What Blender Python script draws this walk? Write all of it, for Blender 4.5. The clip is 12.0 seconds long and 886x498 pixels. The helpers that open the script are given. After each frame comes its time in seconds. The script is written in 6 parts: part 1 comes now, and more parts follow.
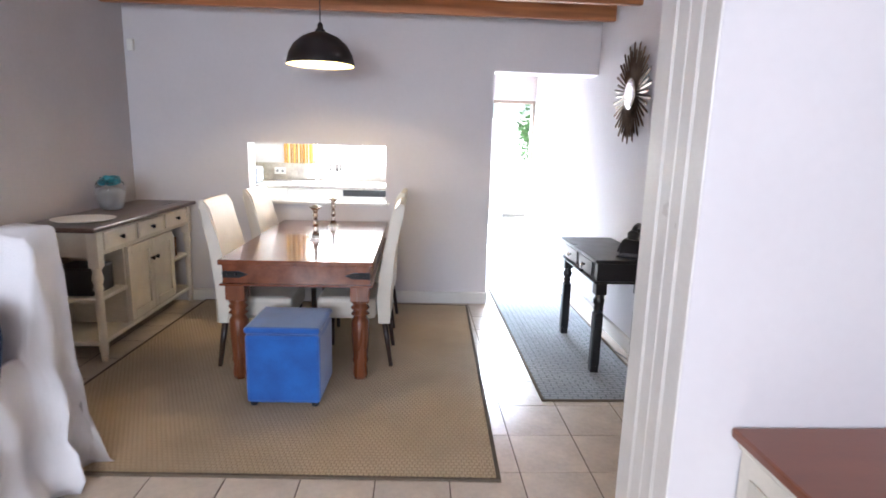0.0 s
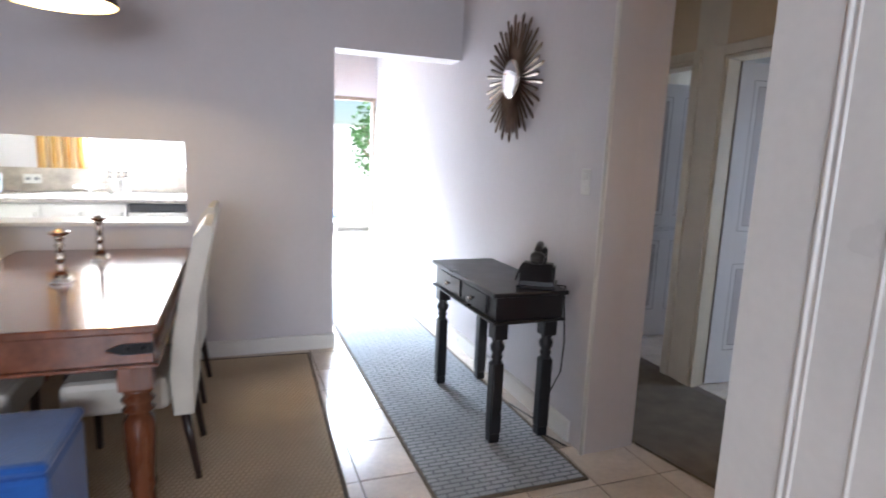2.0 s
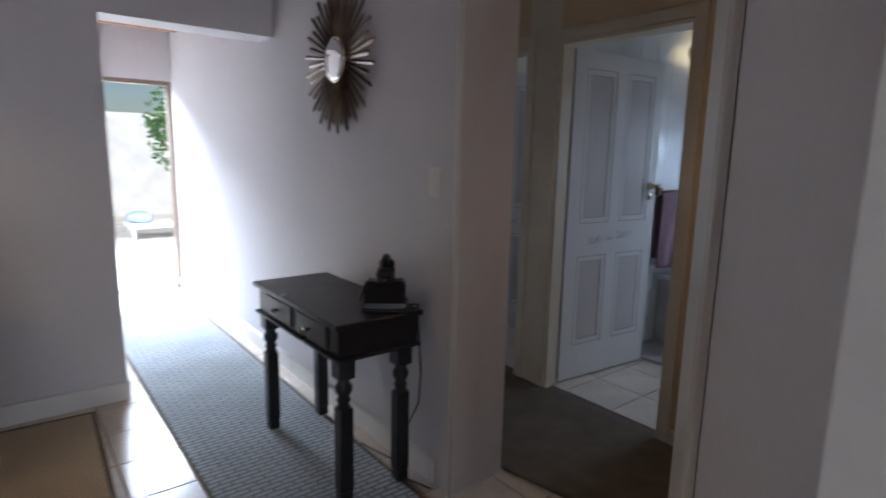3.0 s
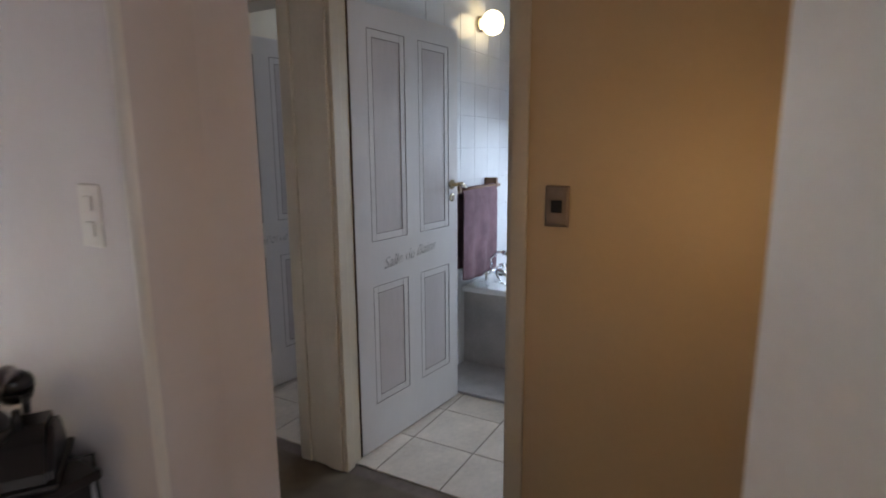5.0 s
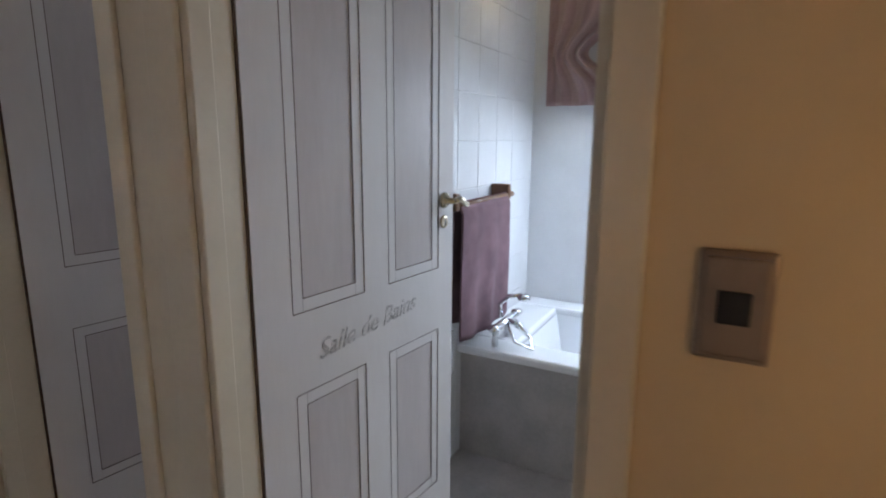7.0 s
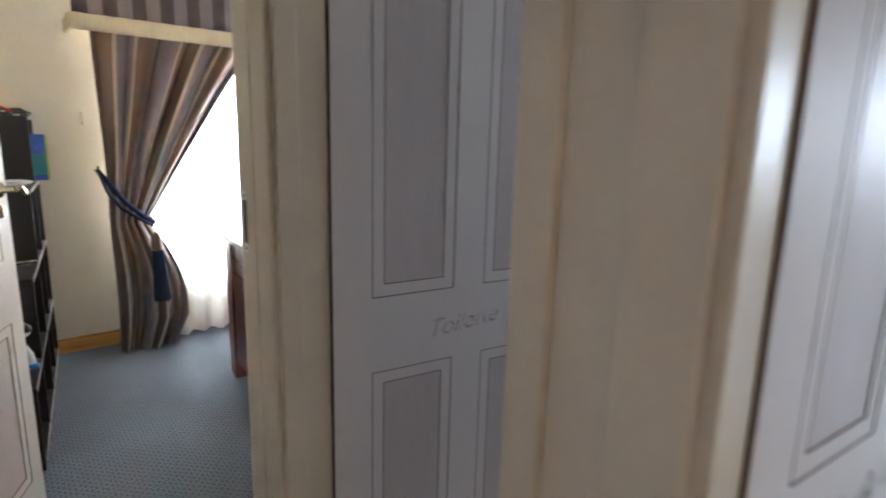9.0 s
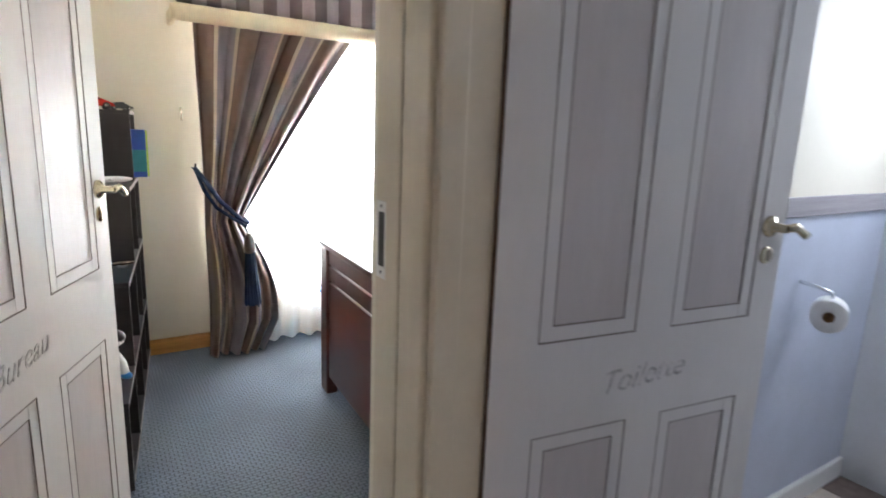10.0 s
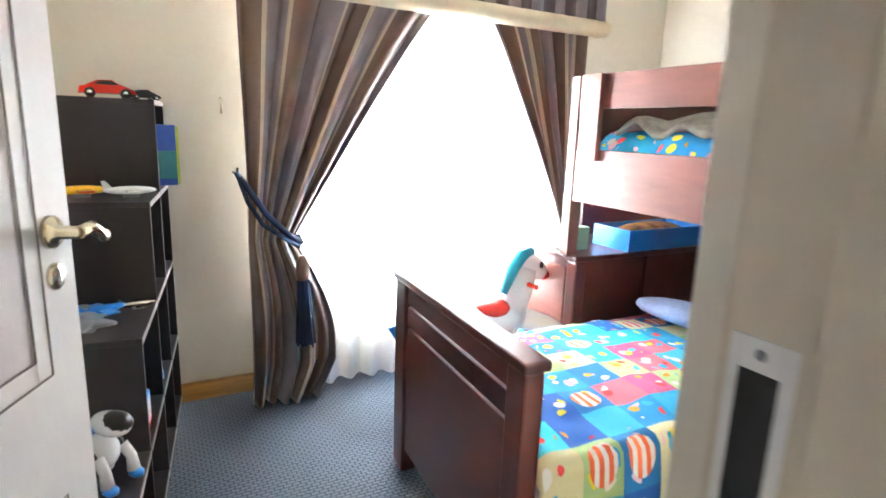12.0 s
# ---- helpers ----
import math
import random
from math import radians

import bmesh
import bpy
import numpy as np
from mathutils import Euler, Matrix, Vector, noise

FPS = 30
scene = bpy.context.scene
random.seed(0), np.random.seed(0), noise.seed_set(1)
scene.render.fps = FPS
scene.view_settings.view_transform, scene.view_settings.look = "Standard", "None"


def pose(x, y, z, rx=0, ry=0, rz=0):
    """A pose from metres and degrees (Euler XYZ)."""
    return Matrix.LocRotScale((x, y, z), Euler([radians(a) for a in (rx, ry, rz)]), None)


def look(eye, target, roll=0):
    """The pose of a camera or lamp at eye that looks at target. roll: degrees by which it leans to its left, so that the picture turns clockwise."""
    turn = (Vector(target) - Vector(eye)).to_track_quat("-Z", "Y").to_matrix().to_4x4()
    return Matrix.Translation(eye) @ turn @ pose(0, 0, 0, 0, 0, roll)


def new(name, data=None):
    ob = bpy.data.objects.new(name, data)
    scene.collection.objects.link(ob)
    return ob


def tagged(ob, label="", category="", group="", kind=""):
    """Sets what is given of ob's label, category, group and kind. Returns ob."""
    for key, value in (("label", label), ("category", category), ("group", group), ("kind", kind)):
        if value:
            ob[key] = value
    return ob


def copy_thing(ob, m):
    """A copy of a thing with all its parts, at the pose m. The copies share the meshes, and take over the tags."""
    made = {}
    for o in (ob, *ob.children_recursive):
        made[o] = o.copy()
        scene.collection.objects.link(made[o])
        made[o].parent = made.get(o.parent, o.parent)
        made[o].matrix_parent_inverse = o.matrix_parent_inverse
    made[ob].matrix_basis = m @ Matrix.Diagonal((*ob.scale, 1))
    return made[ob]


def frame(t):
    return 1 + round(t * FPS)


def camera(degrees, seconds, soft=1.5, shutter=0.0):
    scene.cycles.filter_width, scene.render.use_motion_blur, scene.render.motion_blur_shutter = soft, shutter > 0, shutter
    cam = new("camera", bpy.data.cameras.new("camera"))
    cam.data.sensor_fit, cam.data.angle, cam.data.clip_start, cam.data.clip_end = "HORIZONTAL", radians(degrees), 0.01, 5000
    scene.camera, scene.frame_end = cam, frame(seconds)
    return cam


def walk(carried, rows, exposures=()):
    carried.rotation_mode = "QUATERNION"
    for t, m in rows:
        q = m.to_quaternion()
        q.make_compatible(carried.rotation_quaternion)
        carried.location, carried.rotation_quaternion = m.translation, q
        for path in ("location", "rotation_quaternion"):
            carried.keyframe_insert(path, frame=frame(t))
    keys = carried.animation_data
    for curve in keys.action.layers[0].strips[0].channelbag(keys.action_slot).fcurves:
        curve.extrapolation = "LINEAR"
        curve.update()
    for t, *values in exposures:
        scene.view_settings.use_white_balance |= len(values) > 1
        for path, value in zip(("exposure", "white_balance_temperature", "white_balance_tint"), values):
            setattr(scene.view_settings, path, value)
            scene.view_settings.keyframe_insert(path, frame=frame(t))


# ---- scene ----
cam = camera(77.0, 12.0, soft=1.7, shutter=0.5)
PATH = [
    (0, (-0.232, 0.1, 1.495), (-0.13, 2.061, 1.113), 1.6),
    (0.5, (-0.223, 0.409, 1.488), (-0.084, 2.367, 1.107), 1.7),
    (1, (-0.203, 0.722, 1.485), (0.009, 2.674, 1.103), 1.7),
    (1.5, (-0.204, 0.979, 1.499), (0.19, 2.903, 1.119), 1.8),
    (2, (-0.213, 1.215, 1.395), (0.486, 3.061, 1.073), 2.3),
    (2.5, (-0.081, 1.467, 1.424), (0.844, 3.208, 1.085), 1.4),
    (3, (-0.019, 1.674, 1.431), (1.203, 3.219, 1.088), 1.2),
    (3.5, (0.092, 1.816, 1.423), (1.524, 3.171, 1.085), 0.8),
    (3.7, (0.16, 1.865, 1.445), (1.642, 3.161, 1.092), 0.5),
    (5.3, (0.901, 2.431, 1.439), (2.636, 3.359, 1.081), -0.1),
    (5.5, (1.016, 2.479, 1.425), (2.752, 3.408, 1.074), 0.3),
    (6, (1.319, 2.636, 1.441), (3.067, 3.534, 1.071), 0.1),
    (6.5, (1.595, 2.771, 1.438), (3.349, 3.655, 1.057), 0.1),
    (6.7, (1.678, 2.819, 1.436), (3.426, 3.711, 1.052), 0.2),
    (8.3, (2.03, 3.361, 1.457), (3.485, 4.663, 1.027), 0.3),
    (8.5, (2.025, 3.439, 1.466), (3.419, 4.807, 1.036), 0.3),
    (9, (2.001, 3.618, 1.434), (3.249, 5.13, 1.038), 1.5),
    (9.5, (2.004, 3.817, 1.417), (3.134, 5.419, 1.021), 2.0),
    (10, (2.018, 4.028, 1.417), (3.07, 5.681, 1.019), 2.2),
    (10.5, (2.013, 4.247, 1.425), (3.016, 5.93, 1.022), 2.2),
    (11, (2.049, 4.466, 1.406), (3.017, 6.169, 1.0), 2.3),
    (11.5, (2.118, 4.66, 1.41), (3.053, 6.378, 0.994), 2.2),
    (12, (2.167, 4.836, 1.409), (3.091, 6.56, 0.991), 2.1),
]
walk(cam, [(t, look(eye, target, roll)) for t, eye, target, roll in PATH],
     [(0, 0.9, 6050, 10), (1.5, 1.0, 6100, 10), (2.0, 0.45, 6050, 10), (2.5, -0.55, 6050, 10), (3.0, -0.72, 6050, 10), (3.5, -0.6, 6050, 10), (5.5, 0.2, 6900, 11), (6.5, 0.25, 6900, 11),
      (8.5, 0.5, 6900, 11), (9.5, 1.0, 6700, 10), (12, 1.2, 6400, 10)])

# ---- world, sun, large lights ----
world = bpy.data.worlds.new("world")
scene.world = world
world.use_nodes = True
wn = world.node_tree.nodes
sky = wn.new("ShaderNodeTexSky")
sky.sky_type, sky.sun_disc = "NISHITA", False
sky.sun_elevation, sky.sun_rotation = radians(57), radians(210)
wn["Background"].inputs[1].default_value = 0.12
world.node_tree.links.new(sky.outputs[0], wn["Background"].inputs[0])


def lamp(name, kind, energy, colour, m, size=1.0, size_y=None, angle=None):
    data = bpy.data.lights.new(name, kind)
    data.energy, data.color = energy, colour
    if kind == "AREA":
        data.shape, data.size, data.size_y = "RECTANGLE", size, size_y or size
    elif kind == "POINT":
        data.shadow_soft_size = size
    elif kind == "SUN":
        data.angle = angle
    ob = new(name, data)
    ob.matrix_world = m
    return ob


lamp("sun", "SUN", 5.0, (1, 0.95, 0.88), look((-3.5, 4, 12), (0.5, 11, 0)), angle=radians(0.5))
lamp("hall_door_daylight", "AREA", 4200, (0.74, 0.86, 1), look((0.6, 9.2, 3.5), (0.75, 5.6, 0.6)), 2.6, 2.0)
lamp("bedroom_window_daylight", "AREA", 420, (0.97, 0.98, 1), look((3.5, 8.05, 1.35), (3.5, 0, 1.2)), 1.9, 1.5)
lamp("kitchen_window_daylight", "AREA", 45, (1, 0.98, 0.94), look((-0.9, 7.62, 1.6), (-0.9, 0, 1.3)), 1.5, 0.9)
lamp("living_window_daylight", "AREA", 145, (0.84, 0.9, 1), look((-0.9, -2.25, 1.5), (-0.5, 3.2, 0.7)), 2.6, 1.7)
lamp("bathroom_window_daylight", "AREA", 26, (0.62, 0.78, 1), look((4.735, 3.0, 1.55), (4.3, 3.05, 0.1)), 0.8, 0.9)
# cool fill added in front of the toilet's solid east wall, no window there
lamp("toilet_cool_fill", "AREA", 10, (0.72, 0.82, 1), look((4.70, 4.5, 1.75), (2.9, 4.6, 0.7)), 0.5, 0.6)
lamp("pendant_bulb", "POINT", 15, (1, 0.75, 0.42), pose(-0.885, 4.05, 2.06), 0.035)
lamp("bathroom_bulb", "POINT", 3, (1, 0.78, 0.45), pose(4.1, 3.86, 2.19), 0.04)
# unseen warm fill added low in the passage to brighten the beige wall
lamp("lobby_warm_fill", "POINT", 1.9, (1, 0.66, 0.34), pose(1.98, 2.42, 1.3), 0.08)


# ---- materials ----
def mat(name, colour, rough=0.5, metal=0.0, vary=0.08, scale=6.0, fine=60.0, bump=0.1, bump_scale=None, coat=0.0, emit=None, trans=0.0, stretch=(1, 1, 1), sheen=0.0, second=None, per_object=0.0):
    m = bpy.data.materials.new(name)
    m.use_nodes = True
    nt = m.node_tree
    n, l = nt.nodes, nt.links
    b = n["Principled BSDF"]
    b.inputs["Roughness"].default_value, b.inputs["Metallic"].default_value = rough, metal
    b.inputs["Coat Weight"].default_value = coat
    b.inputs["Sheen Weight"].default_value = sheen
    b.inputs["Transmission Weight"].default_value = trans
    tc = n.new("ShaderNodeTexCoord")
    mp = n.new("ShaderNodeMapping")
    mp.inputs["Scale"].default_value = stretch
    l.new(tc.outputs["Object"], mp.inputs[0])
    a, f = n.new("ShaderNodeTexNoise"), n.new("ShaderNodeTexNoise")
    a.inputs["Scale"].default_value, f.inputs["Scale"].default_value = scale, fine
    a.inputs["Detail"].default_value = 5
    f.inputs["Detail"].default_value = 3
    l.new(mp.outputs[0], a.inputs[0])
    l.new(mp.outputs[0], f.inputs[0])
    ramp = n.new("ShaderNodeValToRGB")
    dark = second or tuple(c * (1 - 2.2 * vary) for c in colour)
    light = tuple(min(1, c * (1 + vary)) for c in colour)
    ramp.color_ramp.elements[0].color, ramp.color_ramp.elements[1].color = (*dark, 1), (*light, 1)
    ramp.color_ramp.elements[0].position, ramp.color_ramp.elements[1].position = 0.3, 0.68
    mixv = n.new("ShaderNodeMath")
    mixv.operation = "MULTIPLY_ADD"
    l.new(f.outputs[0], mixv.inputs[0])
    mixv.inputs[1].default_value = 0.35
    l.new(a.outputs[0], mixv.inputs[2])
    sub = n.new("ShaderNodeMath")
    sub.operation = "SUBTRACT"
    l.new(mixv.outputs[0], sub.inputs[0])
    sub.inputs[1].default_value = 0.17
    l.new(sub.outputs[0], ramp.inputs[0])
    out = ramp.outputs[0]
    if per_object:
        oi, hs, mm = n.new("ShaderNodeObjectInfo"), n.new("ShaderNodeHueSaturation"), n.new("ShaderNodeMath")
        mm.operation = "MULTIPLY_ADD"
        mm.inputs[1].default_value, mm.inputs[2].default_value = per_object, 1 - per_object / 2
        l.new(oi.outputs["Random"], mm.inputs[0])
        l.new(mm.outputs[0], hs.inputs["Value"])
        l.new(out, hs.inputs["Color"])
        out = hs.outputs[0]
    l.new(out, b.inputs["Base Color"])
    if bump:
        bp = n.new("ShaderNodeBump")
        bp.inputs["Strength"].default_value, bp.inputs["Distance"].default_value = bump, 0.004
        src = f
        if bump_scale:
            src = n.new("ShaderNodeTexNoise")
            src.inputs["Scale"].default_value = bump_scale
            l.new(mp.outputs[0], src.inputs[0])
        l.new(src.outputs[0], bp.inputs["Height"])
        l.new(bp.outputs[0], b.inputs["Normal"])
    rr = n.new("ShaderNodeMapRange")
    rr.inputs["To Min"].default_value, rr.inputs["To Max"].default_value = max(0.02, rough - 0.07), min(1, rough + 0.07)
    l.new(a.outputs[0], rr.inputs[0])
    l.new(rr.outputs[0], b.inputs["Roughness"])
    if emit:
        b.inputs["Emission Color"].default_value, b.inputs["Emission Strength"].default_value = (*emit[0], 1), emit[1]
    return m


def weave(name, colour, second, sx, sy, rough=0.95, bump=0.8):
    """A woven floor covering: ribs across and along, in real size."""
    m = mat(name, colour, rough, vary=0.1, scale=2.0, fine=160, bump=0, second=None)
    n, l = m.node_tree.nodes, m.node_tree.links
    b = n["Principled BSDF"]
    old = b.inputs["Base Color"].links[0].from_socket
    tc = n.new("ShaderNodeTexCoord")
    br = n.new("ShaderNodeTexBrick")
    br.inputs["Scale"].default_value = 1.0
    br.inputs["Brick Width"].default_value, br.inputs["Row Height"].default_value = sx, sy
    br.inputs["Mortar Size"].default_value = min(sx, sy) * 0.2
    br.inputs["Mortar Smooth"].default_value = 0.8
    wob = n.new("ShaderNodeTexNoise")
    wob.inputs["Scale"].default_value = 25
    mixc = n.new("ShaderNodeMixRGB")
    mixc.inputs[0].default_value = 0.006
    l.new(tc.outputs["Object"], mixc.inputs[1])
    l.new(wob.outputs["Color"], mixc.inputs[2])
    l.new(tc.outputs["Object"], wob.inputs[0])
    l.new(mixc.outputs[0], br.inputs[0])
    mx = n.new("ShaderNodeMixRGB")
    l.new(br.outputs["Fac"], mx.inputs[0])
    l.new(old, mx.inputs[1])
    mx.inputs[2].default_value = (*second, 1)
    l.new(mx.outputs[0], b.inputs["Base Color"])
    bp = n.new("ShaderNodeBump")
    bp.invert = True
    bp.inputs["Strength"].default_value, bp.inputs["Distance"].default_value = bump, 0.006
    l.new(br.outputs["Fac"], bp.inputs["Height"])
    l.new(bp.outputs[0], b.inputs["Normal"])
    return m


def striped(name, bands, repeat, rough=0.6, through_light=0.0):
    """Woven stripes that run along v of the cloth."""
    m = bpy.data.materials.new(name)
    m.use_nodes = True
    n, l = m.node_tree.nodes, m.node_tree.links
    b = n["Principled BSDF"]
    b.inputs["Roughness"].default_value, b.inputs["Sheen Weight"].default_value = rough, 0.3
    uv, sep = n.new("ShaderNodeUVMap"), n.new("ShaderNodeSeparateXYZ")
    l.new(uv.outputs[0], sep.inputs[0])
    mu, fr = n.new("ShaderNodeMath"), n.new("ShaderNodeMath")
    mu.operation, fr.operation = "MULTIPLY", "FRACT"
    mu.inputs[1].default_value = repeat
    l.new(sep.outputs[0], mu.inputs[0])
    l.new(mu.outputs[0], fr.inputs[0])
    rp = n.new("ShaderNodeValToRGB")
    rp.color_ramp.interpolation = "CONSTANT"
    el = rp.color_ramp.elements
    while len(el) > 1:
        el.remove(el[-1])
    for i, (p, c) in enumerate(bands):
        e = el[0] if i == 0 else el.new(p)
        e.position, e.color = p, (*c, 1)
    l.new(fr.outputs[0], rp.inputs[0])
    nz = n.new("ShaderNodeTexNoise")
    nz.inputs["Scale"].default_value, nz.inputs["Detail"].default_value = 220, 2
    tc = n.new("ShaderNodeTexCoord")
    l.new(tc.outputs["Object"], nz.inputs[0])
    mx = n.new("ShaderNodeMixRGB")
    mx.blend_type, mx.inputs[0].default_value = "OVERLAY", 0.35
    l.new(rp.outputs[0], mx.inputs[1])
    l.new(nz.outputs[0], mx.inputs[2])
    l.new(mx.outputs[0], b.inputs["Base Color"])
    if through_light:
        tr, ad = n.new("ShaderNodeBsdfTranslucent"), n.new("ShaderNodeMixShader")
        l.new(mx.outputs[0], tr.inputs[0])
        ad.inputs[0].default_value = through_light
        l.new(b.outputs[0], ad.inputs[1])
        l.new(tr.outputs[0], ad.inputs[2])
        l.new(ad.outputs[0], n["Material Output"].inputs[0])
    return m


def patchwork(name):
    """Printed bed linen: coloured squares, each with its own simple figures."""
    m = bpy.data.materials.new(name)
    m.use_nodes = True
    n, l = m.node_tree.nodes, m.node_tree.links
    b = n["Principled BSDF"]
    b.inputs["Roughness"].default_value = 0.85
    uv = n.new("ShaderNodeUVMap")
    sc = n.new("ShaderNodeVectorMath")
    sc.operation, sc.inputs[1].default_value = "MULTIPLY", (11.0, 10.0, 0)
    l.new(uv.outputs[0], sc.inputs[0])

    def vec(op, a, bvec=None):
        v = n.new("ShaderNodeVectorMath")
        v.operation = op
        l.new(a, v.inputs[0])
        if bvec is not None:
            v.inputs[1].default_value = bvec
        return v.outputs[0]

    def palette(fac, cols):
        r = n.new("ShaderNodeValToRGB")
        r.color_ramp.interpolation = "CONSTANT"
        el = r.color_ramp.elements
        el.remove(el[-1])
        for i, c in enumerate(cols):
            e = el[0] if i == 0 else el.new(i / len(cols))
            e.position, e.color = i / len(cols), (*c, 1)
        l.new(fac, r.inputs[0])
        return r.outputs[0]

    cell, loc = vec("FLOOR", sc.outputs[0]), vec("FRACTION", sc.outputs[0])
    w1, w2 = n.new("ShaderNodeTexWhiteNoise"), n.new("ShaderNodeTexWhiteNoise")
    l.new(cell, w1.inputs[0])
    l.new(vec("ADD", cell, (17.3, 4.1, 2.0)), w2.inputs[0])
    blues = [(0.02, 0.36, 0.62), (0.03, 0.60, 0.68), (0.02, 0.12, 0.45), (0.78, 0.16, 0.22), (0.05, 0.62, 0.72), (0.80, 0.72, 0.42), (0.03, 0.42, 0.7), (0.05, 0.5, 0.66), (0.5, 0.68, 0.3), (0.02, 0.3, 0.6), (0.62, 0.1, 0.24), (0.03, 0.55, 0.7), (0.02, 0.2, 0.5)]
    base = palette(w1.outputs[0], blues)
    figs = [(0.9, 0.75, 0.05), (0.8, 0.05, 0.06), (0.9, 0.88, 0.8), (0.9, 0.35, 0.03), (0.05, 0.45, 0.7), (0.9, 0.55, 0.6)]
    vo = n.new("ShaderNodeTexVoronoi")
    vo.inputs["Scale"].default_value = 2.6
    l.new(sc.outputs[0], vo.inputs[0])
    sepc = n.new("ShaderNodeSeparateColor")
    l.new(vo.outputs["Color"], sepc.inputs[0])
    fig = palette(sepc.outputs[0], figs)
    mask = n.new("ShaderNodeMath")
    mask.operation, mask.inputs[1].default_value = "LESS_THAN", 0.40
    l.new(vo.outputs["Distance"], mask.inputs[0])
    inner = vec("SUBTRACT", loc, (0.5, 0.5, 0))
    ln = n.new("ShaderNodeVectorMath")
    ln.operation = "LENGTH"
    l.new(inner, ln.inputs[0])
    m2 = n.new("ShaderNodeMath")
    m2.operation, m2.inputs[1].default_value = "LESS_THAN", 0.42
    l.new(ln.outputs["Value"], m2.inputs[0])
    mm = n.new("ShaderNodeMath")
    mm.operation = "MULTIPLY"
    l.new(mask.outputs[0], mm.inputs[0])
    l.new(m2.outputs[0], mm.inputs[1])
    mx = n.new("ShaderNodeMixRGB")
    l.new(mm.outputs[0], mx.inputs[0])
    l.new(base, mx.inputs[1])
    l.new(fig, mx.inputs[2])
    # striped balloons in some of the squares
    wv = n.new("ShaderNodeTexWave")
    wv.inputs["Scale"].default_value = 1.3
    l.new(sc.outputs[0], wv.inputs[0])
    st = palette(wv.outputs["Fac"], [(0.85, 0.16, 0.05), (0.92, 0.85, 0.8)])
    pick, inr, both = n.new("ShaderNodeMath"), n.new("ShaderNodeMath"), n.new("ShaderNodeMath")
    pick.operation, pick.inputs[1].default_value = "GREATER_THAN", 0.72
    l.new(w2.outputs[0], pick.inputs[0])
    inr.operation, inr.inputs[1].default_value = "LESS_THAN", 0.36
    l.new(ln.outputs["Value"], inr.inputs[0])
    both.operation = "MULTIPLY"
    l.new(pick.outputs[0], both.inputs[0])
    l.new(inr.outputs[0], both.inputs[1])
    mx2 = n.new("ShaderNodeMixRGB")
    l.new(both.outputs[0], mx2.inputs[0])
    l.new(mx.outputs[0], mx2.inputs[1])
    l.new(st, mx2.inputs[2])
    l.new(mx2.outputs[0], b.inputs["Base Color"])
    return m


def glass(name, rough=0.0, tint=(1, 1, 1)):
    m = bpy.data.materials.new(name)
    m.use_nodes = True
    b = m.node_tree.nodes["Principled BSDF"]
    b.inputs["Base Color"].default_value = (*tint, 1)
    b.inputs["Roughness"].default_value, b.inputs["Transmission Weight"].default_value, b.inputs["IOR"].default_value = rough, 1.0, 1.45
    return m


M_WALL = mat("lilac_white_plaster", (0.66, 0.63, 0.645), 0.55, vary=0.02, scale=1.5, fine=30, bump=0.25, bump_scale=14)
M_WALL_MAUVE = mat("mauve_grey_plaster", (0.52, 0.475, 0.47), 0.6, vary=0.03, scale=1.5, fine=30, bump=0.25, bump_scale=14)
M_WALL_CREAM = mat("cream_wall_paint", (0.76, 0.70, 0.58), 0.65, vary=0.02, scale=1.5, fine=40, bump=0.15, bump_scale=20)
M_WALL_TAN = mat("beige_lobby_paint", (0.60, 0.455, 0.28), 0.55, vary=0.02, scale=1.2, fine=40, bump=0.2, bump_scale=18)
M_KITCHEN = mat("pale_green_kitchen_paint", (0.68, 0.68, 0.52), 0.5, vary=0.03)
M_CEIL = mat("white_ceiling_boards", (0.7, 0.67, 0.62), 0.7, vary=0.04, scale=3)
M_TRIM = mat("white_gloss_trim", (0.78, 0.76, 0.73), 0.3, vary=0.03, scale=4, bump=0.06)
M_FRAME = mat("cream_gloss_door_frame", (0.66, 0.58, 0.45), 0.4, vary=0.03, scale=4, bump=0.06)
M_DOOR = mat("white_painted_door", (0.70, 0.67, 0.66), 0.55, vary=0.02, scale=5, bump=0.08, stretch=(1, 1, 0.2))
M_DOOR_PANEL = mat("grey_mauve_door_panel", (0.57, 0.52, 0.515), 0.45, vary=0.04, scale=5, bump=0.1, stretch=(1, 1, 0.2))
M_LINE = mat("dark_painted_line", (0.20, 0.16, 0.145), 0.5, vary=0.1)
# near-black brown that stands in for shade in the hinge gap
M_HINGE_SHADE = mat("dark_hinge_gap_shade", (0.10, 0.06, 0.038), 0.8, vary=0.2, scale=12)
M_INK = mat("faded_grey_script", (0.58, 0.55, 0.54), 0.6, vary=0.25, scale=40)
M_BEAM = mat("varnished_pine_beam", (0.45, 0.17, 0.06), 0.4, vary=0.18, scale=6, fine=20, bump=0.15, stretch=(0.15, 3, 3), coat=0.2)
M_PINE = mat("golden_pine_skirting", (0.55, 0.27, 0.08), 0.4, vary=0.15, scale=8, stretch=(0.2, 2, 2), coat=0.2)
M_TILE = mat("cream_ceramic_floor_tile", (0.64, 0.55, 0.46), 0.22, vary=0.07, scale=5, fine=40, bump=0.04, per_object=0.1)
M_GROUT = mat("dark_tile_grout", (0.16, 0.12, 0.10), 0.9, vary=0.1, scale=20)
M_RUG = weave("sand_sisal_rug", (0.54, 0.42, 0.28), (0.40, 0.30, 0.19), 0.024, 0.024)
M_RUNNER = weave("grey_ribbed_runner", (0.36, 0.37, 0.38), (0.14, 0.15, 0.17), 0.085, 0.03)
